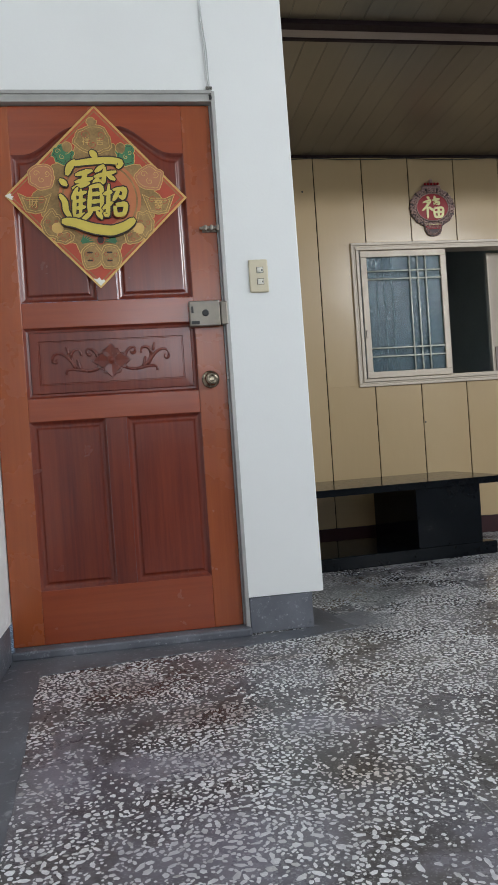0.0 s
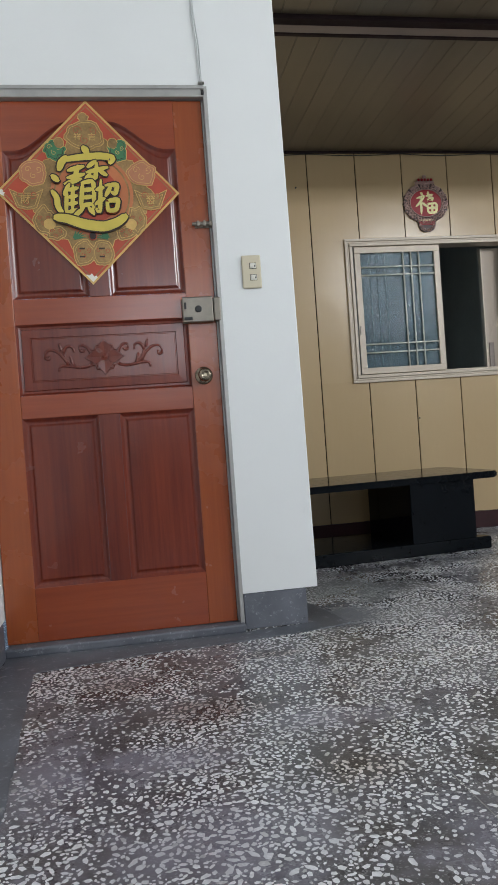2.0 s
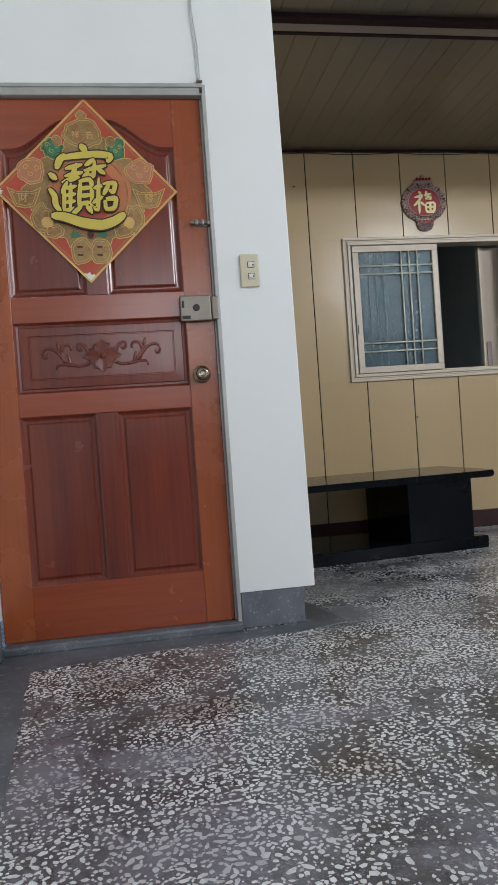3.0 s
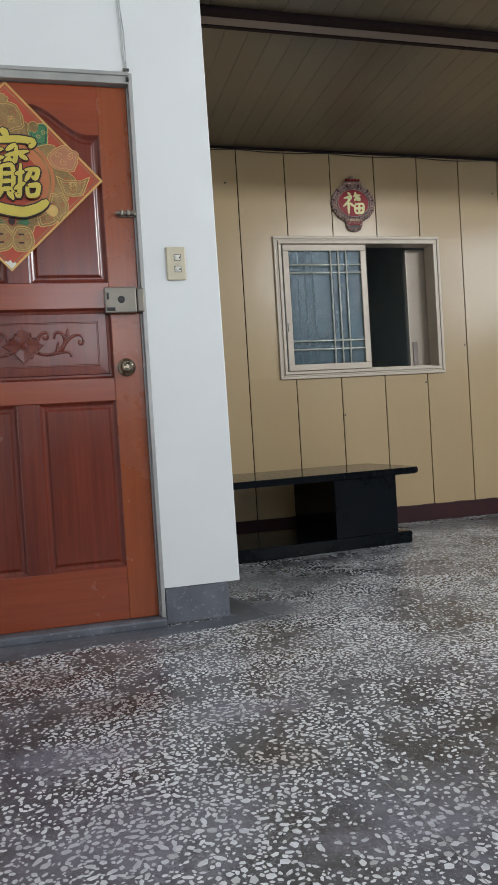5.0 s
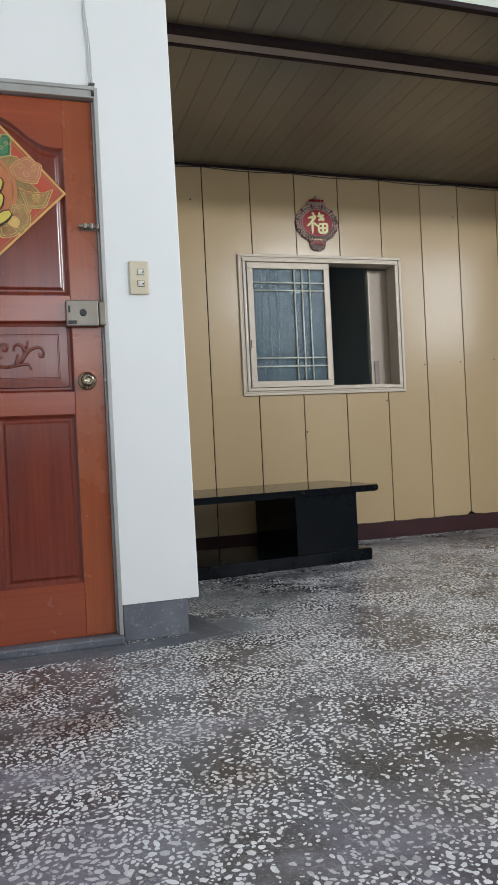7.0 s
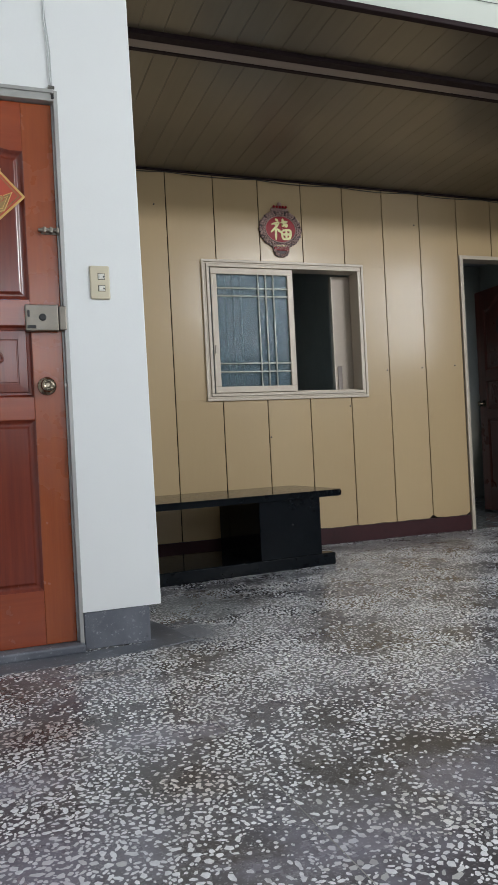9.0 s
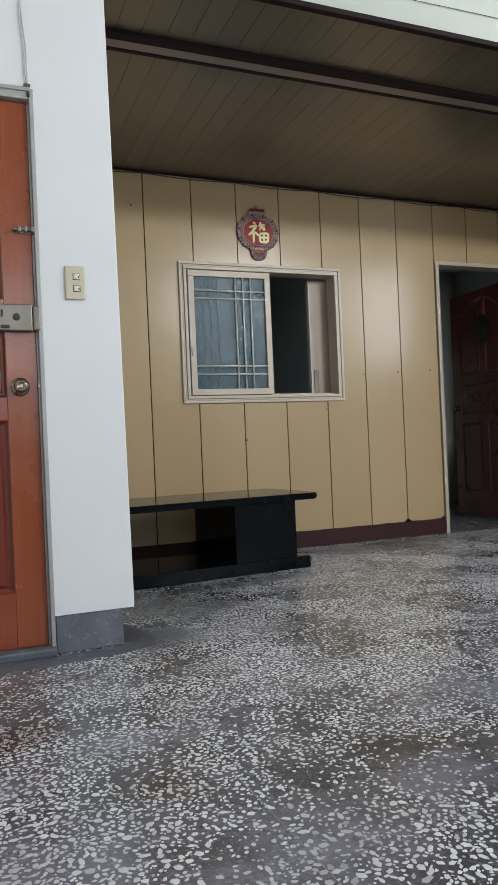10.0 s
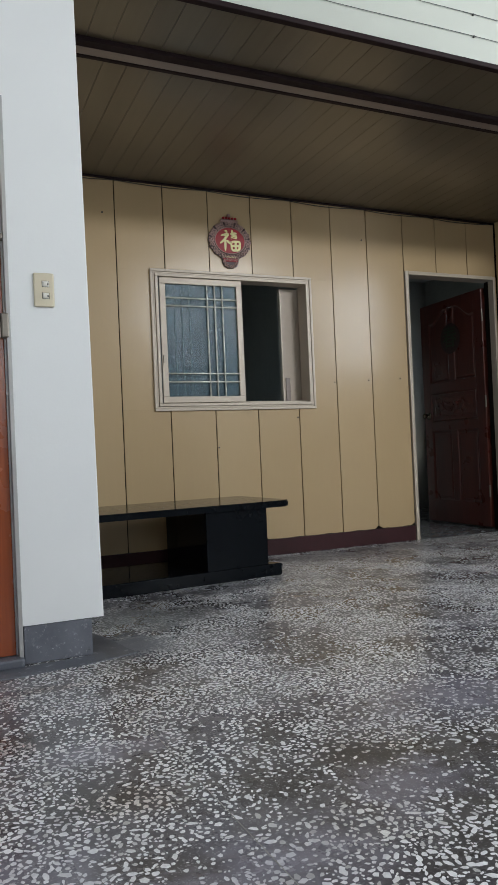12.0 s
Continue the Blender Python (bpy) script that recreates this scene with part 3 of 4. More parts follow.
# slatted ceiling over the recess, with its mouldings
bm = bmesh.new()
x = 0.430
while x < XR:
    box(bm, x + 0.0012, min(x + 0.111, XR) - 0.0012, 2.7225, B, ZC, ZC + 0.012)
    x += 0.111
box(bm, 0.40, XR + 0.1, 2.745, B, ZC + 0.0085, ZC + 0.03)
structure("ceiling", bm, M["slat"], "low olive-brown slatted wooden ceiling", "ceiling").matrix_basis = FALL
for nm, y0, y1, drop, mt in (("trim_ceiling_front", 2.688, 2.722, 0.020, "mould"), ("trim_ceiling_a", 3.112, 3.168, 0.022, "mould"), ("trim_ceiling_b", 3.1685, 3.2315, 0.020, "mould_pale"),
                             ("trim_ceiling_c", 3.232, 3.260, 0.022, "mould")):
    structure(nm, boxes((0.53 if y0 > 3 else XP + 0.002, XR - 0.002, y0, y1, ZC - drop, ZC + (0.004 if y0 < 3 else -0.0005)), bevel=0.004), M[mt], "dark stained timber ceiling moulding", "ceiling trim").matrix_basis = FALL
structure("trim_wall_top", boxes((0.53, XR - 0.012, B - 0.012, B - 0.0005, ZC - 0.016, ZC - 0.001), bevel=0.002), M["mould"], "thin dark bead along the top of the boards", "trim").matrix_basis = FALL

# room behind the panelled wall
# back and side openings are added, out of view, to let fill light in
structure("wall_inner", boxes((1.5, 5.5, 6.9, 7.0, 0, 2.8), (0.5, 1.5, 6.9, 7.0, 0, 1.1), (0.5, 1.5, 6.9, 7.0, 2.2, 2.8), (0.40, 0.5, B + 0.11, 6.9, 0, 2.8), (5.4, 5.5, B + 0.11, 5.75, 0, 2.8), (5.4, 5.5, 6.65, 6.9, 0, 2.8), (5.4, 5.5, 5.75, 6.65, 0, 1.1), (5.4, 5.5, 5.75, 6.65, 2.3, 2.8), (3.0, 3.08, B + 0.13, 6.9, 0, 2.8)), M["room"], "dim greenish walls of the inner room with unseen openings added for fill", "wall")
structure("ceiling_inner", boxes((0.40, 5.5, B + 0.11, 7.0, 2.6, 2.75)), M["low_bounce"], "dim grey ceiling of the inner room", "ceiling")


# ---- doors ----
def arch_z(u):
    """Height of the cathedral curve above its springing, u from 0 to 1 across the leaf."""
    d = abs(u - 0.5) * 2
    t = min(1, max(0, (0.86 - d) / 0.62))
    return 0.105 * (t * t * (3 - 2 * t))


def scroll(cx, cz, r0, turns, start, side, squash=1.0, n=26):
    out = []
    for k in range(n):
        t = k / (n - 1)
        a = start + side * turns * math.tau * t
        r = r0 * (1 - 0.78 * t)
        out.append((cx + r * math.cos(a), 0, cz + r * math.sin(a) * squash))
    return out


def bezier(p0, p1, p2, p3, n=14):
    out = []
    for k in range(n):
        t = k / (n - 1)
        s = 1 - t
        out.append(tuple(s ** 3 * a + 3 * s * s * t * b + 3 * s * t * t * c + t ** 3 * d for a, b, c, d in zip(p0, p1, p2, p3)))
    return out


def door_leaf(leaf, stile="stile", rail="rail", inner="door_panel"):
    """A six-panel leaf 0.865 x 1.995, face at y = 0, in the leaf's own frame (hinge corner at the origin)."""
    W, H, T = 0.857, 1.995, 0.04
    sl, sr = 0.112, 0.747
    ml, mr = 0.390, 0.466
    z = (0.0, 0.200, 0.827, 0.912, 1.173, 1.268, 1.815)
    part("stile", boxes((0, sl, 0, T, 0, H), bevel=0.003), M[stile], leaf)
    part("stile", boxes((sr, W, 0, T, 0, H), bevel=0.003), M[stile], leaf)
    part("rail", boxes((sl, sr, 0.0005, T, z[0], z[1]), bevel=0.002), M[rail], leaf)
    part("rail", boxes((sl, sr, 0.0005, T, z[2], z[3]), bevel=0.002), M[rail], leaf)
    part("rail", boxes((sl, sr, 0.0005, T, z[4], z[5]), bevel=0.002), M[rail], leaf)
    part("muntin", boxes((ml, mr, 0.0008, T, z[1], z[2]), bevel=0.002), M[inner], leaf)
    part("muntin", boxes((ml, mr, 0.0008, T, z[5], z[6] + 0.10), bevel=0.002), M[inner], leaf)
    n = 28
    curve = [(sl + (sr - sl) * k / n, z[6] + arch_z(k / n)) for k in range(n + 1)]
    part("rail", slab(bmesh.new(), curve + [(sr, H), (sl, H)], 0.0005, T), M[rail], leaf, "arched lacquered top rail")
    ogee = [(0.0, 0.001), (0.004, 0.004), (0.010, 0.010), (0.016, 0.0125), (0.020, 0.0125), (0.0235, 0.0115), (0.029, 0.0070), (0.032, 0.0060)]
    for x0, x1 in ((sl, ml), (mr, sr)):
        part("panel", stepped(bmesh.new(), [(x0, z[1]), (x1, z[1]), (x1, z[2]), (x0, z[2])], ogee), M[inner], leaf, "dark red raised panel")
        bm, loops, m = bmesh.new(), [], 18
        for d, y in ogee:
            xs = [x0 + d + (x1 - x0 - 2 * d) * k / m for k in range(m + 1)]
            ring = [(x0 + d, z[5] + d), (x1 - d, z[5] + d)] + [(q, z[6] + arch_z((q - sl) / (sr - sl)) - d * 1.15) for q in xs[::-1]]
            loops.append([bm.verts.new((q, y, h)) for q, h in ring])
        for a, b in zip(loops, loops[1:]):
            for k in range(len(a)):
                bm.faces.new((a[k], a[(k + 1) % len(a)], b[(k + 1) % len(a)], b[k]))
        bm.faces.new(loops[-1])
        bmesh.ops.triangulate(bm, faces=bm.faces[-1:])
        part("panel", bm, M[inner], leaf, "dark red raised panel with an arched head")
    # carved middle panel
    carved = part("carved_panel", stepped(bmesh.new(), [(sl, z[3]), (sr, z[3]), (sr, z[4]), (sl, z[4])],
                                          [(0.0, 0.001), (0.008, 0.010), (0.016, 0.011), (0.019, 0.006), (0.048, 0.005), (0.050, 0.008), (0.053, 0.008), (0.055, 0.006)]), M[inner], leaf, "carved panel with a rosette and leaf scrolls")
    cx, cz = (sl + sr) / 2 - 0.003, (z[3] + z[4]) / 2
    bm = bmesh.new()
    for k in range(4):
        a = math.pi / 4 + k * math.pi / 2 + math.pi / 4
        tip = (cx + 0.068 * math.cos(a), cz + 0.062 * math.sin(a))
        l2 = (cx + 0.043 * math.cos(a + 0.66), cz + 0.041 * math.sin(a + 0.66))
        r2 = (cx + 0.043 * math.cos(a - 0.66), cz + 0.041 * math.sin(a - 0.66))
        vs = [bm.verts.new((p[0], y, p[1])) for p, y in (((cx, cz), 0.0040), (r2, -0.0020), (tip, -0.0010), (l2, -0.0025))]
        bm.faces.new(vs)
        lo = [bm.verts.new((v.co.x, 0.007, v.co.z)) for v in vs[1:]]
        for q in range(2):
            bm.faces.new((vs[q + 1], vs[q + 2], lo[q + 1], lo[q]))
        b2 = math.pi / 4 + k * math.pi / 2
        box(bm, cx + 0.036 * math.cos(b2) - 0.007, cx + 0.036 * math.cos(b2) + 0.007, 0.0, 0.007, cz + 0.036 * math.sin(b2) - 0.007, cz + 0.036 * math.sin(b2) + 0.007, bevel=0.003)
    lathe(bm, [(0.016, 0.004), (0.015, -0.004), (0.008, -0.006), (0.005, -0.010), (0.001, -0.011)], 14, (cx, 0, cz))
    rim = []
    for k in range(24):
        a = k * math.tau / 24
        r = 0.060 / (abs(math.cos(a)) + abs(math.sin(a))) ** 0.75 * (1 + 0.08 * (-1) ** k)
        rim.append((cx + 1.12 * r * math.cos(a), 0.003, cz + r * math.sin(a)))
    tube(bm, rim, 0.0042, 6, closed=True)
    part("rosette", bm, M[inner], carved, smooth=False)
    for side in (-1, 1):
        bm = bmesh.new()
        X = lambda u: cx + side * u
        lines = [bezier((X(0.05), 0, cz + 0.012), (X(0.06), 0, cz + 0.055), (X(0.10), 0, cz + 0.055), (X(0.088), 0, cz + 0.028)),
                 bezier((X(0.088), 0, cz + 0.028), (X(0.08), 0, cz + 0.018), (X(0.072), 0, cz + 0.024), (X(0.074), 0, cz + 0.032), 8),
                 bezier((X(0.05), 0, cz - 0.028), (X(0.10), 0, cz - 0.052), (X(0.145), 0, cz - 0.02), (X(0.148), 0, cz + 0.022)),
                 bezier((X(0.148), 0, cz + 0.022), (X(0.145), 0, cz + 0.055), (X(0.105), 0, cz + 0.052), (X(0.112), 0, cz + 0.022)),
                 bezier((X(0.135), 0, cz - 0.024), (X(0.165), 0, cz + 0.05), (X(0.222), 0, cz + 0.045), (X(0.216), 0, cz + 0.008)),
                 bezier((X(0.216), 0, cz + 0.008), (X(0.207), 0, cz - 0.008), (X(0.196), 0, cz + 0.002), (X(0.202), 0, cz + 0.014), 8),
                 bezier((X(0.09), 0, cz - 0.036), (X(0.13), 0, cz - 0.03), (X(0.175), 0, cz - 0.015), (X(0.168), 0, cz - 0.046)),
                 bezier((X(0.115), 0, cz - 0.028), (X(0.125), 0, cz - 0.012), (X(0.118), 0, cz + 0.002), (X(0.128), 0, cz + 0.008), 8),
                 bezier((X(0.156), 0, cz + 0.03), (X(0.160), 0, cz + 0.04), (X(0.158), 0, cz + 0.05), (X(0.164), 0, cz + 0.058), 6)]
        for i, ln in enumerate(lines):
            tube(bm, [(p[0], 0.006, p[2]) for p in ln], lambda t: 0.0064 - 0.0020 * t, 8, flat=0.8)
        part("scroll_carving", bm, M[inner], carved, smooth=True)
    return W, H


def knob_set(parent, x, z, side=-1):
    k = part("door_knob", lathe(bmesh.new(), [(0.034, 0.0), (0.034, -0.004), (0.029, -0.009), (0.016, -0.011), (0.0145, -0.026), (0.020, -0.034), (0.0255, -0.044), (0.0245, -0.054), (0.018, -0.060),
                                              (0.012, -0.061), (0.011, -0.058), (0.006, -0.058)], 28, (x, 0, z)), M["brass"], parent, "round aged brass knob", smooth=True)
    return k


# entrance door in its grey frame
door = thing("door_1", pose(-0.512, D + 0.020, 0.036), "closed red-brown lacquered wooden panel door with a carved middle panel", "door", kind="structure")
door_leaf(door)
knob_set(door, 0.794, 0.949)
latch = part("strike", boxes((0.857, 0.868, -0.004, 0.002, 0.945, 0.962), bevel=0.001), M["chrome"], door)
lock = part("rim_lock", boxes((0.728, 0.845, -0.030, -0.0005, 1.150, 1.246), bevel=0.004), M["steel"], door, "scratched steel rim lock")
part("keyhole", lathe(bmesh.new(), [(0.013, 0), (0.013, -0.004), (0.010, -0.006), (0.003, -0.006)], 18, (0.789, -0.030, 1.199)), M["dark"], lock)
part("lock_keeper", boxes((0.847, 0.874, -0.032, -0.002, 1.152, 1.242), bevel=0.005), M["steel"], lock)
part("lock_slide", boxes((0.734, 0.765, -0.034, -0.030, 1.158, 1.170), (0.736, 0.744, -0.034, -0.030, 1.20, 1.225), bevel=0.0015), M["dark"], lock)
bolt = part("barrel_bolt", boxes((0.800, 0.868, -0.006, -0.0005, 1.510, 1.535), bevel=0.002), M["steel"], door, "small dark steel barrel bolt")
bm = tube(bmesh.new(), [(0.790, -0.014, 1.523), (0.880, -0.014, 1.523)], 0.0065, 10)
for cx in (0.812, 0.835, 0.858):
    box(bm, cx - 0.005, cx + 0.005, -0.024, -0.004, 1.513, 1.534, bevel=0.002)
part("bolt_rod", bm, M["steel"], bolt)
part("door_frame", boxes((0.8650, 0.8805, -0.028, 0.10, -0.02, 2.0380), bevel=0.002), M["frame"], door, "grey metal jamb")
part("door_stop", boxes((0.8580, 0.8645, 0.002, 0.10, -0.002, 1.998), bevel=0.001), M["frame"], door)
part("door_frame", boxes((-0.002, 0.8650, -0.028, 0.10, 1.9985, 2.0385), (-0.002, 0.8650, -0.034, -0.026, 2.026, 2.040), bevel=0.002), M["frame"], door, "grey metal head")

# festive diamond poster on the door
poster = thing("door_poster", pose(-0.096, D + 0.0175, 1.690, 0, 1.6, 0), "diamond-shaped red and gold festive paper poster with one large yellow character", "poster")
R = 0.335


def diamond(r):
    return [(0, -r * 1.022), (r, 0), (0, r * 1.022), (-r, 0)]


part("sheet", slab(bmesh.new(), diamond(R), -0.0006, 0.0), M["gold"], poster, "gold paper edge")
part("red_ground", slab(bmesh.new(), diamond(R - 0.011), -0.0012, -0.0006), M["red"], poster)
part("gold_line", slab(bmesh.new(), diamond(R - 0.020), -0.0015, -0.0012), M["gold_dull"], poster)
part("red_field", slab(bmesh.new(), diamond(R - 0.025), -0.0018, -0.0015), M["red"], poster)
part("round_ground", slab(bmesh.new(), ellipse(0.01, -0.01, 0.152, 0.150, 40), -0.0024, -0.0018), M["orange"], poster)
for r, mt in ((0.140, "gold_dull"), (0.134, "orange"), (0.100, "red")):
    part("ring", slab(bmesh.new(), ellipse(0.01, -0.01, r, r, 40), -0.0024 - (0.153 - r) * 0.012, -0.0024), M[mt], poster)


lift = [0.0]


def motif(name, outline, mat, edge="gold", d=-0.0034):
    lift[0] += 0.00003
    d -= lift[0]
    part(name + "_edge", slab(bmesh.new(), inset_loop(outline, -0.0026), d, -0.0018), M[edge], poster)
    ob = part(name, slab(bmesh.new(), outline, d - 0.0006, d), M[mat], poster)
    size = max(p[0] for p in outline) - min(p[0] for p in outline)
    if size > 0.05:
        part(name + "_line", slab(bmesh.new(), inset_loop(outline, 0.006), d - 0.0008, d), M["ink" if mat == "green" else "gold"], poster)
        part(name + "_field", slab(bmesh.new(), inset_loop(outline, 0.0078), d - 0.0011, d), M[mat], poster)
        cx, cz = sum(p[0] for p in outline) / len(outline), sum(p[1] for p in outline) / len(outline)
        bm = bmesh.new()
        for k in range(3):
            tube(bm, [(q[0], d - 0.0012, q[2]) for q in scroll(cx + size * (0.2 * k - 0.2), cz + size * 0.12 * (-1) ** k, size * 0.13, 1.1, k * 2.1, 1, 1, 12)], 0.0011, 5, flat=0.4)
        part(name + "_scroll", bm, M["gold" if mat != "gold_dull" else "red"], poster)
    return ob


def blob(cx, cz, rx, rz, seed, n=26, amp=0.12):
    return [(cx + rx * (1 + amp * noise.noise(Vector((math.cos(a) * 1.7 + seed, math.sin(a) * 1.7, seed)))) * math.cos(a),
             cz + rz * (1 + amp * noise.noise(Vector((math.cos(a) * 1.7 + seed, math.sin(a) * 1.7, seed)))) * math.sin(a)) for a in (k * math.tau / n for k in range(n))]


wreath = []
for k in range(96):
    a = k * math.tau / 96
    r = 0.228 / (abs(math.cos(a)) ** 1.35 + abs(math.sin(a)) ** 1.35) ** (1 / 1.35)
    r *= 1 + 0.05 * math.cos(20 * a) + 0.05 * noise.noise(Vector((math.cos(a) * 4, math.sin(a) * 4, 2.0)))
    wreath.append((r * math.cos(a), r * math.sin(a) - 0.005))
part("wreath_edge", slab(bmesh.new(), inset_loop(wreath, -0.0026), -0.00195, -0.0018), M["gold"], poster)
part("wreath", slab(bmesh.new(), wreath, -0.0021, -0.0018), M["gold_dull"], poster)
motif("ingot_top", blob(-0.008, 0.212, 0.070, 0.050, 1.0, amp=0.25), "gold_dull")
motif("finial", blob(-0.012, 0.279, 0.018, 0.016, 2.0, amp=0.4), "gold_dull")
for s in (-1, 1):
    motif("leaf", blob(s * 0.118 - 0.005, 0.158, 0.040, 0.036, 3.0 + s, amp=0.5), "green")
    motif("coin", ellipse(s * 0.098 - 0.005, 0.182, 0.017, 0.019), "gold_dull", d=-0.0044)
    motif("creature", blob(s * 0.198, 0.072, 0.052, 0.044, 5.0 + s, amp=0.3), "pink")
    motif("ingot", [(s * 0.225 + u * s, v) for u, v in ((-0.055, 0.006), (-0.03, -0.006), (0.03, -0.006), (0.06, 0.008), (0.035, -0.056), (0.0, -0.064), (-0.032, -0.056))][::-s], "gold_dull", d=-0.0044)
    motif("cloud", blob(s * 0.168, -0.105, 0.034, 0.050, 7.0 + s, amp=0.4), "gold_dull")
    motif("coin", ellipse(s * 0.150, -0.118, 0.020, 0.020), "gold", d=-0.0044)
    motif("fruit", blob(s * 0.128, -0.152, 0.034, 0.024, 9.0 + s, amp=0.3), "gold_dull")
    for k in range(5):
        a = math.pi / 2 + s * (0.2 + 0.32 * k)
        bx, bz = s * 0.062, -0.170
        tip = (bx + 0.046 * math.cos(a), bz + 0.034 * math.sin(a))
        px, pz = -math.sin(a) * 0.006, math.cos(a) * 0.006
        lift[0] += 0.00003
        part("pine_leaf", slab(bmesh.new(), [(bx - px, bz - pz), (bx + px, bz + pz), tip][::-1], -0.0040 - lift[0], -0.0018), M["green"], poster)
    motif("gold_fruit", blob(s * 0.034 + 0.006, -0.226, 0.040, 0.046, 11.0 + s, amp=0.2), "gold_dull")
for wz in (True, False):
    tip = [(0.0, -R + 0.002), (0.017, -R + 0.020), (0.012, -R + 0.026), (0.004, -R + 0.022), (-0.004, -R + 0.034), (-0.012, -R + 0.027), (-0.026, -R + 0.030), (-0.023, -R + 0.026)]
    e = tip if wz else [(q * 1.0, p * 0.6) for p, q in tip][::-1]
    part("worn_corner", slab(bmesh.new(), e, -0.0027, -0.0006), M["ivory"], poster, "white worn corner")
motif("berry", ellipse(0.006, -0.162, 0.012, 0.014, 14), "ink", "red", d=-0.005)
for s in (-1, 1):
    for k in range(2):
        part("print_bar", slab(bmesh.new(), [(s * 0.036 - 0.009, -0.212 - 0.03 * k), (s * 0.036 + 0.011, -0.212 - 0.03 * k), (s * 0.036 + 0.011, -0.206 - 0.03 * k), (s * 0.036 - 0.009, -0.206 - 0.03 * k)], -0.0062, -0.004), M["ink"], poster)
lettering("writing", "吉", 0.030, M["gold"], poster, pose(0.018, -0.0042, 0.204), 0.0006)
lettering("writing", "祥", 0.030, M["gold"], poster, pose(-0.034, -0.0042, 0.204), 0.0006)
lettering("writing", "財", 0.036, M["gold"], poster, pose(-0.232, -0.0075, -0.030), 0.0006)
lettering("writing", "發", 0.036, M["gold"], poster, pose(0.226, -0.0075, -0.030), 0.0006)


def ribbon(bm, pts, wide, y0, y1, grow=0.0):
    """A brush stroke: a plate along points, thick in the middle and rounded at both ends."""
    pts = [Vector((p[0], 0, p[1])) for p in pts]
    fine = []
    for a, b in zip(pts, pts[1:]):
        fine += [a.lerp(b, k / 5) for k in range(5)]
    fine.append(pts[-1])
    for _ in range(2):
        fine = [fine[0]] + [(fine[i - 1] + fine[i] * 2 + fine[i + 1]) / 4 for i in range(1, len(fine) - 1)] + [fine[-1]]
    left, right = [], []
    n = len(fine) - 1
    for i, p in enumerate(fine):
        d = (fine[min(n, i + 1)] - fine[max(0, i - 1)]).normalized()
        w = wide * 0.5 * (0.72 + 0.28 * math.sin(math.pi * i / n)) + grow
        e = p - d * (w * 0.6) if i == 0 else p + d * (w * 0.6) if i == n else p
        q = 0.55 if i in (0, n) else 1.0
        left.append((e.x - d.z * w * q, e.z + d.x * w * q))
        right.append((e.x + d.z * w * q, e.z - d.x * w * q))
    return slab(bm, right + left[::-1], y0, y1)


layer = [0.0058]


def glyph(strokes, wide):
    """Brush strokes of one sign, in a grid of 830 units a diamond's width, centred at (441, 432), y down."""
    layer[0] += 0.0012
    for k, s in enumerate(strokes):
        pts = [((x - 441 - 0.0386 * (y - 432)) / 415 * R, -(y - 432) / 415 * R) for x, y in s]
        w = wide / 415 * R
        part("stroke_shadow", ribbon(bmesh.new(), pts, w, -layer[0] - 0.00003 * k, -0.0018, 0.0050), M["ink"], poster)
        part("stroke", ribbon(bmesh.new(), pts, w, -layer[0] - 0.0005 - 0.00003 * k, -layer[0]), M["yellow"], poster)


glyph([[(414, 226), (434, 250)], [(338, 272), (316, 296), (306, 330)], [(326, 284), (400, 272), (490, 264), (552, 272), (536, 296)]], 32)
glyph([[(346, 334), (416, 314)], [(344, 368), (420, 350)], [(392, 312), (376, 366)], [(332, 396), (404, 372)]], 22)
glyph([[(434, 318), (470, 290)], [(430, 342), (524, 318)], [(476, 300), (470, 372), (450, 360)], [(446, 350), (424, 378)], [(490, 336), (520, 354)]], 21)
glyph([[(352, 396), (328, 446)], [(340, 426), (338, 532)], [(344, 426), (392, 414)], [(346, 458), (388, 450)], [(346, 490), (388, 482)], [(338, 528), (396, 514)], [(368, 404), (366, 518)]], 19)
glyph([[(412, 392), (404, 506)], [(408, 392), (464, 380), (462, 536)], [(414, 426), (456, 420)], [(412, 460), (456, 454)], [(408, 496), (456, 488)], [(416, 506), (372, 548)], [(440, 506), (462, 532)]], 21)
glyph([[(474, 424), (508, 412)], [(494, 380), (490, 528), (474, 512)], [(470, 490), (510, 462)]], 21)
glyph([[(516, 404), (572, 396), (560, 444), (544, 434)], [(540, 406), (516, 452)], [(522, 474), (576, 464), (566, 516), (526, 522), (522, 474)]], 21)
glyph([[(276, 362), (302, 384)], [(276, 432), (298, 462), (300, 500), (322, 534)]], 27)
glyph([[(292, 552), (340, 556), (420, 584), (510, 596), (570, 574), (606, 546)]], 46)

# switch plate on the white wall
sw = thing("light_switch", pose(0.491, D, 1.368), "cream plastic switch plate with two small rockers", "light switch")
part("plate", boxes((-0.037, 0.037, -0.009, 0.0, -0.063, 0.063), bevel=0.005), M["cream"], sw)
for dz in (0.022, -0.022):
    part("rocker_frame", boxes((-0.0075, 0.0185, -0.0102, -0.009, dz - 0.0115, dz + 0.0115)), M["gap"], sw)
    r = part("rocker_surround", boxes((-0.006, 0.017, -0.0115, -0.009, dz - 0.010, dz + 0.010), bevel=0.001), M["ivory"], sw)
    part("rocker", boxes((-0.003, 0.010, -0.0145, -0.0115, dz - 0.0065, dz + 0.0065), bevel=0.0015), M["ivory"], r)
    part("rocker_slot", boxes((0.0105, 0.0155, -0.0122, -0.0115, dz - 0.004, dz + 0.002)), M["dark"], r)

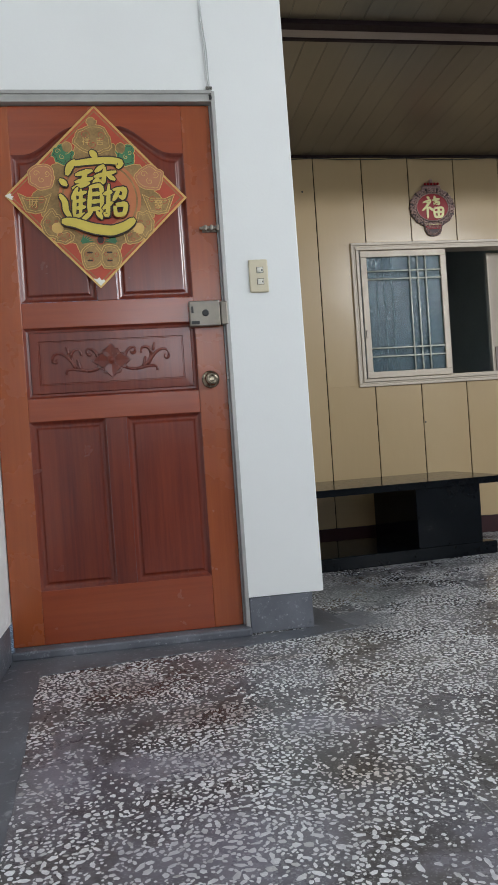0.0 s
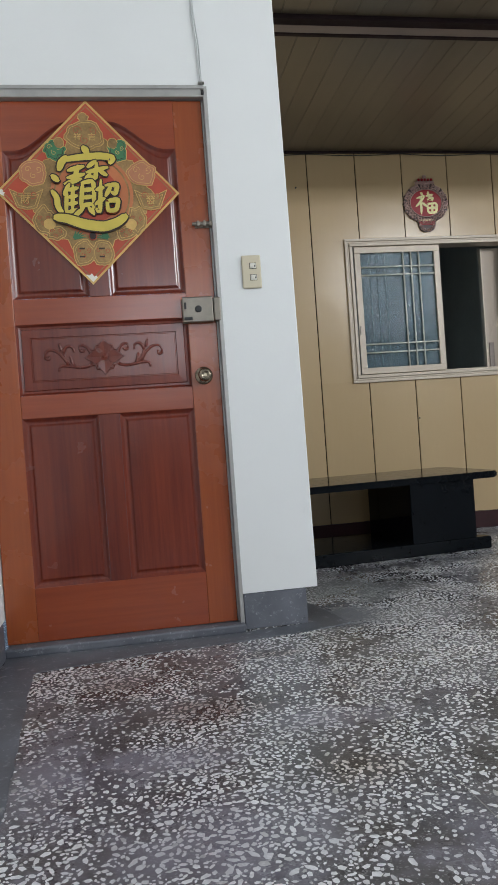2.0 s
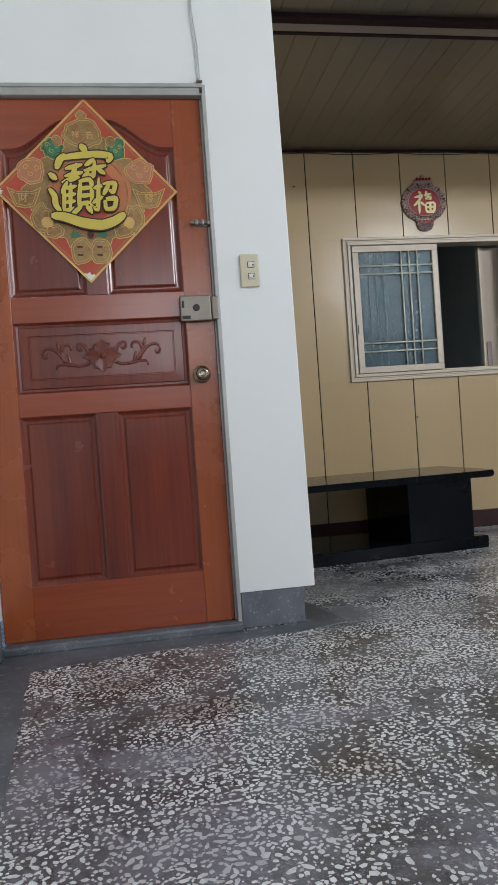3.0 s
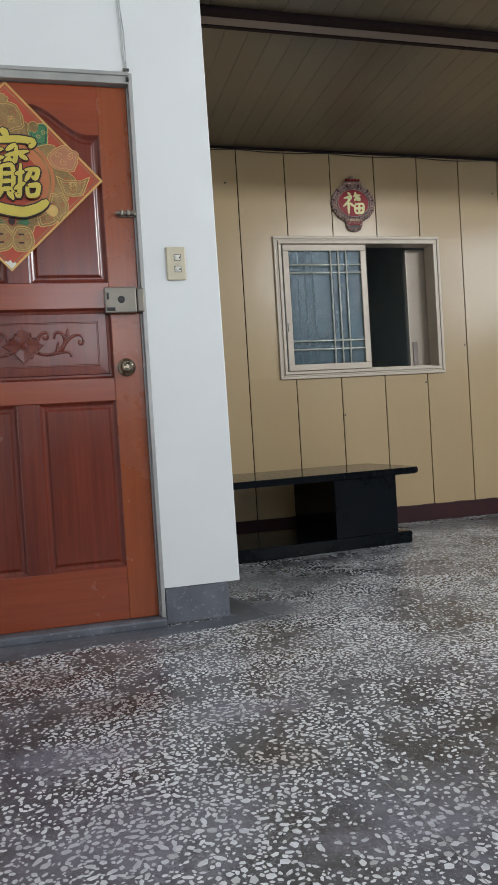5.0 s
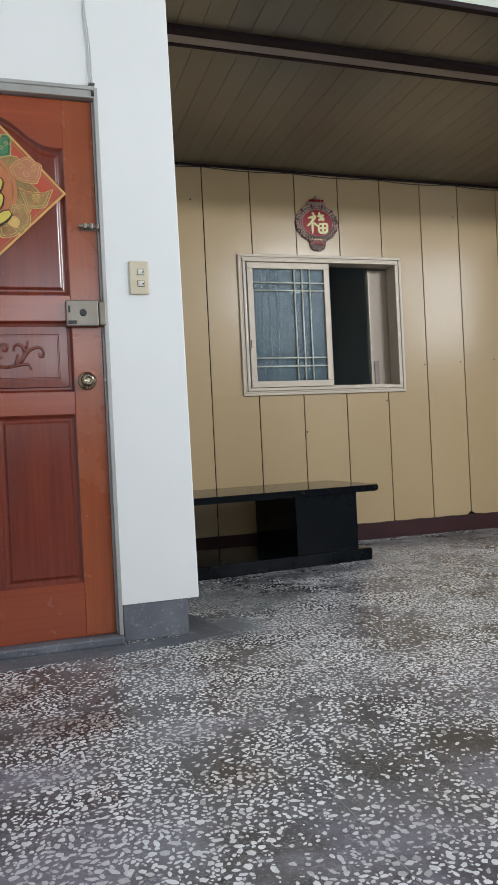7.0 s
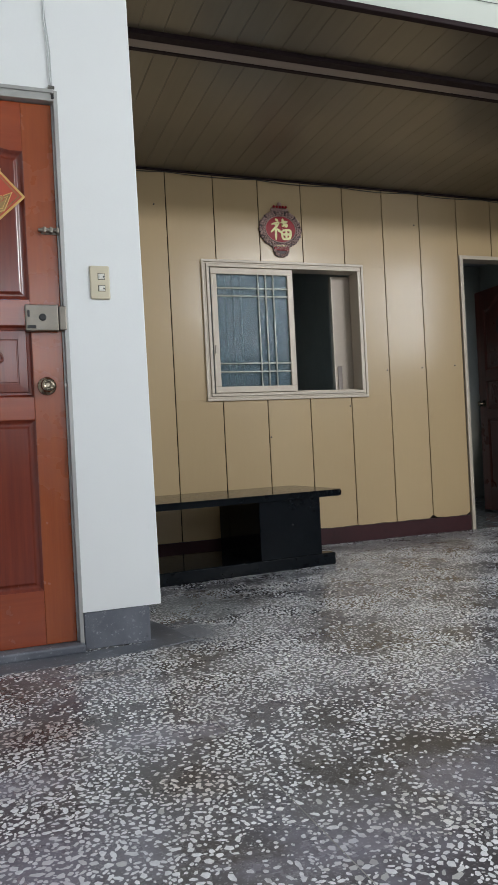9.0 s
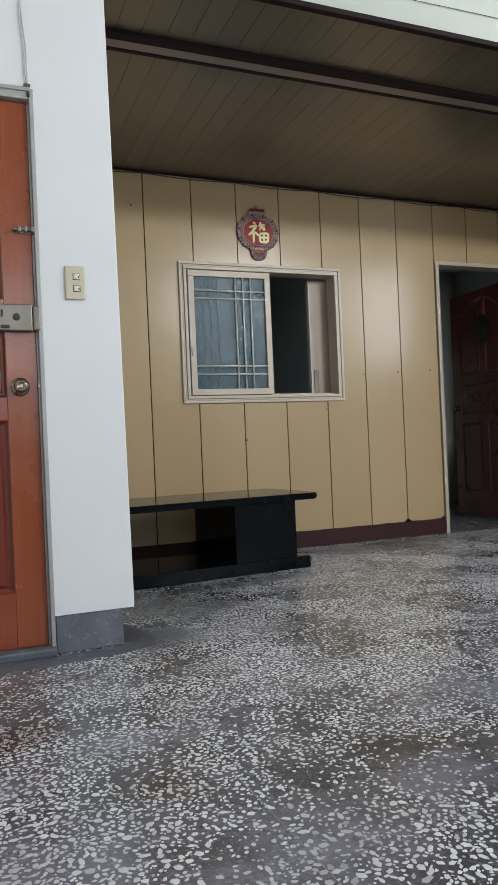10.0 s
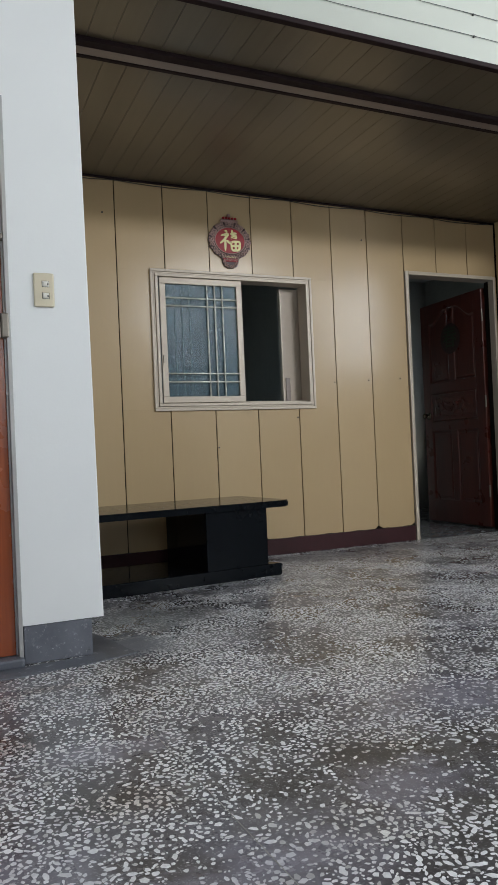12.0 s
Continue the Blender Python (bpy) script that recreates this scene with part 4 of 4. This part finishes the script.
# thin twin wire that runs down to the door frame
wire = thing("wall_wire", pose(0.340, D, 2.07), "thin grey twin wire hanging down the wall to the door frame", "cable")
bm = bmesh.new()
tube(bm, [(0.012, -0.006, 0.0), (0.010, -0.006, 0.06), (0.010, -0.005, 0.15), (-0.002, -0.005, 0.28), (-0.006, -0.005, 0.42), (-0.004, -0.005, 0.7), (-0.004, -0.005, 1.2)], 0.0022, 6)
part("strand", bm, M["wire"], wire, smooth=True)
bm = tube(bmesh.new(), [(0.012, -0.006, 0.0), (0.004, -0.007, 0.05), (0.002, -0.006, 0.16), (-0.008, -0.006, 0.27), (-0.002, -0.006, 0.40), (-0.010, -0.006, 0.7), (-0.010, -0.006, 1.2)], 0.0022, 6)
part("strand", bm, M["wire"], wire, smooth=True)
part("clip", boxes((-0.004, 0.020, -0.012, -0.0005, 0.010, 0.020), (0.004, 0.016, -0.012, -0.002, -0.014, 0.004), bevel=0.002), M["chrome"], wire)
part("knot", boxes((0.006, 0.016, -0.016, -0.006, -0.030, -0.014), bevel=0.003), M["dark"], wire)

# loose cable along the top of the boards, two wires across the white wall
cable = thing("ceiling_cable", FALL @ pose(0, B - 0.016, 0), "thin dark cable sagging along the top of the boards", "cable")
pts = []
for k in range(57):
    x = 0.6 + 3.7 * k / 56
    ph = (x - 0.6) / 0.62
    pts.append((x, 0, ZC - 0.020 - 0.014 * abs(math.sin(math.pi * ph)) - 0.004 * noise.noise(Vector((x * 3, 0, 0)))))
part("strand", tube(bmesh.new(), pts, 0.0030, 6), M["wire_dark"], cable, smooth=True)
for z0 in (2.685, 2.791):
    c = thing("stretched_wire", FALL @ pose(0, 2.714, z0), "thin dark wire clipped across the white wall", "cable", group="wires on the wall")
    part("strand", tube(bmesh.new(), [(XP + 0.1 + 0.2 * k, 0, 0.003 * math.sin(k * 0.9)) for k in range(24)], 0.0016, 5), M["wire_dark"], c)
    for x in (1.3, 2.53, 3.7):
        part("clip", boxes((x - 0.004, x + 0.004, -0.004, 0.0055, -0.004, 0.005), bevel=0.001), M["wire_dark"], c)

# ---- window in the panelled wall ----
win = thing("window_1", pose(0, B, 0), "champagne aluminium sliding window with one sash pushed open", "window", kind="structure")


def frame_ring(x0, x1, z0, z1, w, y0, y1, bevel=0.003):
    return boxes((x0, x1, y0, y1, z1 - w, z1), (x0, x1, y0, y1, z0, z0 + w), (x0, x0 + w, y0, y1, z0 + w, z1 - w), (x1 - w, x1, y0, y1, z0 + w, z1 - w), bevel=bevel)


part("window_frame", frame_ring(WX0, WX1, WZ0, WZ1, 0.018, -0.018, 0.0), M["alu"], win)
part("window_frame", frame_ring(WX0 + 0.0182, WX1 - 0.0182, WZ0 + 0.0182, WZ1 - 0.0182, 0.012, -0.012, 0.0), M["alu"], win)
part("window_frame", frame_ring(WX0 + 0.0304, WX1 - 0.0304, WZ0 + 0.0304, WZ1 - 0.0304, 0.020, -0.022, 0.10), M["alu"], win)
# black strip stands in for the shade in the gap beside the sash
part("track_shade", boxes((WX0 + 0.0505, WX0 + 0.0585, -0.010, 0.0, WZ0 + 0.052, WZ1 - 0.052)), M["dark"], win)
part("track", boxes((WX0 + 0.051, WX1 - 0.051, 0.030, 0.034, WZ0 + 0.051, WZ0 + 0.060)), M["alu"], win)


def sash(y, x0, x1, bars, label):
    s = part("sash", frame_ring(x0, x1, WZ0 + 0.055, WZ1 - 0.052, 0.042, y, y + 0.024), M["alu"], win, label)
    g = part("pane", boxes((x0 + 0.041, x1 - 0.041, y + 0.014, y + 0.018, WZ0 + 0.096, WZ1 - 0.093)), M["glass"], s)
    g.visible_shadow = False
    for bx in bars:
        part("glazing_bar", tube(bmesh.new(), [(bx, y + 0.004, WZ0 + 0.095), (bx, y + 0.004, WZ1 - 0.092)], 0.0058, 8), M["bar"], s, smooth=True)
    for bz in (1.221, 1.277, 1.733, 1.786):
        part("glazing_bar", tube(bmesh.new(), [(x0 + 0.04, y + 0.006, bz), (x1 - 0.04, y + 0.006, bz)], 0.0055, 8), M["bar"], s, smooth=True)
    return s


s1 = sash(-0.006, 1.506, 2.100, (1.842, 1.897, 1.953), "front sliding sash with figured glass and bars")
part("sash_latch", boxes((1.514, 1.524, -0.014, -0.0065, 1.345, 1.400), bevel=0.002), M["steel"], s1)
sash(0.026, 1.512, 2.106, (1.617, 1.668, 1.724), "rear sash slid behind the front one")
part("jamb_lining", boxes((WX1 - 0.050, WX1 - 0.046, 0.0, 0.11, WZ0 + 0.05, WZ1 - 0.05)), M["beige"], win)

# tall beige board and dark space inside the window
cup = thing("wall_cabinet", pose(2.455, B + 0.13, 0.0), "beige cupboard side with a metal edge beside the window", "cabinet")
part("side_panel", boxes((0.012, 0.45, 0.0, 0.03, 0.0, 1.915), bevel=0.003), M["beige"], cup)
part("edge_strip", boxes((0.0, 0.0115, -0.006, 0.034, 0.0, 1.915), bevel=0.002), M["alu"], cup)
part("handle_plate", boxes((0.024, 0.060, -0.008, -0.0005, 1.05, 1.262), bevel=0.003), M["mould_pale"], cup)

# ---- doorway at the far end, with its leaf swung into the room ----
dw = thing("door_2", pose(DX0, B, 0), "red-brown panel door with the dim room's shade in its colour, standing open", "door", kind="structure")
W2 = DX1 - DX0
part("door_frame", boxes((0, 0.030, -0.012, 0.11, 0, DZ1), bevel=0.003), M["alu"], dw)
part("door_frame", boxes((W2 - 0.022, W2, -0.012, 0.05, 0, DZ1), bevel=0.003), M["alu"], dw)
part("door_frame", boxes((0.0305, W2 - 0.0225, -0.012, 0.11, DZ1 - 0.028, DZ1), bevel=0.003), M["alu"], dw)
leaf2 = thing("door_leaf", pose(4.352, B + 0.985, 0.018, 0, 0, -91.5), "shade-darkened panel door leaf with a round festive disc, standing open", "door")
door_leaf(leaf2, "shaded_door", "shaded_door", "shaded_door")
knob_set(leaf2, 0.07, 0.97)
for z0 in (0.25, 1.0, 1.72):
    part("hinge", tube(bmesh.new(), [(0.864, -0.004, z0), (0.864, -0.004, z0 + 0.10)], 0.007, 8), M["steel"], leaf2)
disc = part("festive_disc", lathe(bmesh.new(), [(0.135, 0.0), (0.135, -0.004), (0.120, -0.006), (0.010, -0.006)], 32, (0.43, 0.001, 1.64)), M["umber"], leaf2, "round dark brown paper disc with green writing")
lettering("writing", "春", 0.21, M["moss"], disc, pose(0.43, -0.008, 1.64), 0.001)

# ---- lucky wall plaque ----
pl = thing("wall_plaque", pose(2.025, B - 0.001, 2.196), "lantern-shaped cast plaque with a crimson oval and a gilt character", "wall plaque")
bm = bmesh.new()
slab(bm, ellipse(0, 0, 0.156, 0.132, 48, 0.025, 16), -0.012, 0.0)
part("back_plate", bm, M["umber"], pl)
bm = bmesh.new()
for k in range(22):
    a = k * math.tau / 22
    cx, cz = 0.134 * math.cos(a), 0.115 * math.sin(a)
    tube(bm, [(p[0], -0.014, p[2]) for p in scroll(cx, cz, 0.017, 1.2, a, 1 if k % 2 else -1, 1, 14)], lambda t: 0.0060 - 0.002 * t, 5)
part("scroll_rim", bm, M["bronze"], pl, "pierced scroll rim", smooth=True)
bm = bmesh.new()
for k in range(34):
    a = (k + 0.5) * math.tau / 34
    lathe(bm, [(0.0085, 0.0), (0.0080, -0.005), (0.0045, -0.0085), (0.001, -0.0095)], 8, (0.1235 * math.cos(a), -0.012, 0.1045 * math.sin(a)))
    lathe(bm, [(0.0075, 0.0), (0.0070, -0.004), (0.0035, -0.007), (0.001, -0.008)], 8, (0.150 * math.cos(a), -0.010, 0.127 * math.sin(a)))
part("rim_beads", bm, M["bronze"], pl, smooth=True)
bm = tube(bmesh.new(), [(p[0], -0.016, p[1]) for p in ellipse(0, 0, 0.112, 0.092, 40)], 0.0040, 6, closed=True)
part("bead", bm, M["bronze"], pl, smooth=True)
part("oval", slab(bmesh.new(), ellipse(0, 0, 0.111, 0.091, 40), -0.0155, -0.012), M["crimson"], pl, "crimson enamel oval")
for k, line in enumerate(([(-20, 38), (-12, 33)], [(-36, 18), (-4, 28), (-24, 2), (-40, -12)], [(-20, 4), (-21, -40)], [(-14, 0), (0, -12)],
                          [(10, 40), (9, 30)], [(2, 26), (28, 30)], [(7, 18), (27, 20), (23, 7), (9, 5), (7, 18)],
                          [(4, -5), (42, -1), (38, -36), (6, -38), (4, -5)], [(5, -20), (40, -18)], [(23, -4), (22, -36)])):
    part("stroke", ribbon(bmesh.new(), [(x * 0.00178, z * 0.00178) for x, z in line], 0.0165, -0.0185 - 0.0001 * k, -0.0155), M["jade"], pl)
crown = part("crown", boxes((-0.066, 0.066, -0.014, -0.001, 0.126, 0.146), (-0.052, 0.052, -0.018, -0.001, 0.147, 0.160), (-0.012, 0.012, -0.016, -0.001, 0.160, 0.186), bevel=0.004), M["bronze"], pl)
bm = bmesh.new()
for k in range(5):
    lathe(bm, [(0.009, 0.0), (0.009, -0.005), (0.005, -0.009), (0.001, -0.010)], 10, (-0.044 + 0.022 * k, -0.018, 0.153))
part("crown_beads", bm, M["crimson"], crown, smooth=True)
foot = part("foot", slab(bmesh.new(), [(-0.062, -0.112), (0.062, -0.112), (0.058, -0.150), (0.045, -0.178), (0.02, -0.190), (-0.02, -0.190), (-0.045, -0.178), (-0.058, -0.150)][::-1], -0.012, -0.001), M["umber"], pl)
part("foot_band", boxes((-0.054, 0.054, -0.016, -0.012, -0.146, -0.122), bevel=0.002), M["crimson"], foot)
bm = bmesh.new()
for k in range(6):
    tube(bm, [(p[0], -0.0165, p[2]) for p in scroll(-0.045 + 0.018 * k, -0.134, 0.008, 0.9, 0, 1 if k % 2 else -1, 1, 9)], 0.0022, 5)
for k in range(7):
    a = math.pi * (1.06 + 0.88 * k / 6)
    tube(bm, [(p[0], -0.0145, p[2]) for p in scroll(0.047 * math.cos(a), -0.142 + 0.037 * math.sin(a), 0.011, 1.1, a, 1 if k % 2 else -1, 1, 12)], 0.0036, 5)
part("foot_scroll", bm, M["bronze"], foot)
part("green_band", boxes((-0.05, 0.05, -0.0155, -0.012, -0.118, -0.106), bevel=0.002), M["jade"], pl)

# ---- low black bench table ----
bench = thing("low_table", pose(1.985, 3.9, 0, 0, 0, 5.6) @ pose(-2.0, -3.9, 0), "long low black lacquered table with box pedestals", "low table")


def plate_xy(outline, z0, z1, bevel):
    bm = bmesh.new()
    lo = [bm.verts.new((x, y, z0)) for x, y in outline]
    hi = [bm.verts.new((x, y, z1)) for x, y in outline]
    bm.faces.new(hi)
    bm.faces.new(lo[::-1])
    for i in range(len(lo)):
        j = (i + 1) % len(lo)
        bm.faces.new((lo[i], lo[j], hi[j], hi[i]))
    es = [e for e in bm.edges if abs(e.verts[0].co.z - e.verts[1].co.z) < 1e-6]
    bmesh.ops.bevel(bm, geom=es, offset=bevel, segments=3, affect="EDGES", profile=0.5)
    return bm


def rounded(x0, x1, y0, y1, r, n=6):
    out = []
    for cx, cy, a0 in ((x1 - r, y0 + r, -90), (x1 - r, y1 - r, 0), (x0 + r, y1 - r, 90), (x0 + r, y0 + r, 180)):
        for k in range(n + 1):
            a = radians(a0 + 90 * k / n)
            out.append((cx + r * math.cos(a), cy + r * math.sin(a)))
    return out


part("tabletop", plate_xy(rounded(0.56, 2.045, 3.885, 4.53, 0.035), 0.402, 0.440, 0.015), M["black"], bench)
part("pedestal", boxes((1.490, 1.885, 3.8975, 4.48, 0.0715, 0.4015), bevel=0.003), M["black"], bench)
part("pedestal", boxes((0.62, 0.88, 3.99, 4.48, 0.0715, 0.4015), bevel=0.004), M["black"], bench)
part("bottom_shelf", plate_xy([(0.60, 3.90), (1.975, 3.90), (1.975, 3.955), (1.905, 4.0), (1.905, 4.48), (0.60, 4.48)], 0.0, 0.071, 0.006), M["black"], bench)

# ---- marble chips of the terrazzo ----
def chip_sites(seed):
    """Places, radii and turns of chips strewn over the floor, the large ones first, thinner in some patches."""
    rng = random.Random(seed)
    radii = sorted((min(0.0100, max(0.0024, 0.0043 * math.exp(rng.gauss(0, 0.36)))) for _ in range(int((FX1 - FX0) * (FY1 - FY0) * 14500))), reverse=True)
    cell, grid, out = 0.021, collections.defaultdict(list), []
    for r in radii:
        x, y = rng.uniform(FX0 + 0.006, FX1 - 0.006), rng.uniform(FY0 + 0.006, FY1 - 0.006)
        thick = 0.5 + 1.15 * noise.noise(Vector((x * 2.6, y * 2.6, 4.0))) + 0.7 * noise.noise(Vector((x * 7.5, y * 7.5, 9.0)))
        if rng.random() > min(1.0, max(0.16, 0.62 + 1.1 * (thick - 0.5))):
            continue
        i, j = int(x / cell), int(y / cell)
        if any((x - a) ** 2 + (y - b) ** 2 < (0.88 * (r + c) + 0.0006) ** 2 for di in (-1, 0, 1) for dj in (-1, 0, 1) for a, b, c in grid[i + di, j + dj]):
            continue
        grid[i, j].append((x, y, r))
        out.append((x, y, r, rng.uniform(0, math.tau)))
    return out


def chip_outline(rng):
    """A broken marble chip about one unit in radius: a blunt polygon or a long shard."""
    n = rng.choice((5, 5, 6, 6, 7))
    slim = rng.choice((0.48, 0.58, 0.7, 0.82, 0.95))
    out = []
    for k in range(n):
        a = (k + rng.uniform(-0.32, 0.32)) * math.tau / n
        q = rng.uniform(0.80, 1.12)
        out.append((q * math.cos(a) / slim ** 0.5, q * math.sin(a) * slim ** 0.5))
    return out


def chip_mesh(name, rows):
    """One mesh of chips: rows of (outline, x, y, radius, turn, height)."""
    verts, faces = [], []
    for outline, x, y, r, turn, h in rows:
        c, q = math.cos(turn) * r, math.sin(turn) * r
        n, k0 = len(outline), len(verts)
        ring = [(x + u * c - v * q, y + u * q + v * c) for u, v in outline]
        verts += [(a, b, h) for a, b in ring] + [(a, b, -0.002) for a, b in ring]
        faces.append(tuple(range(k0, k0 + n)))
        faces += [(k0 + k, k0 + n + k, k0 + n + (k + 1) % n, k0 + (k + 1) % n) for k in range(n)]
    me = bpy.data.meshes.new(name)
    me.from_pydata(verts, [], faces)
    me.materials.append(M["marble"])
    return me


rng = random.Random(41)
outlines = [chip_outline(rng) for _ in range(60)]
shapes = [chip_mesh("marble_chip", [(o, 0, 0, 1.0, 0, 0.0)]) for o in outlines[:24]]
for me in shapes:
    for v in me.vertices:
        v.co.z = 0.00045 if v.co.z > -0.001 else -0.002
single, rest = 0, []
for x, y, r, turn in chip_sites(17):
    if single < 300 and 0.05 < x < 0.75 and 1.15 < y < 1.75 and r > 0.0050:
        chip = new("marble_chip", shapes[single % 24])
        chip.matrix_basis = Matrix.Translation((x, y, 0)) @ Matrix.Rotation(turn, 4, "Z") @ Matrix.Diagonal((r, r, 1.0, 1.0))
        chip.parent = floor
        single += 1
    else:
        rest.append((rng.choice(outlines), x, y, r, turn, rng.uniform(0.0003, 0.0006)))
chips = new("marble_chips", chip_mesh("marble_chips", rest))
chips.parent = floor
tagged(chips, "white and grey marble chips set in the cement", kind="stuff")
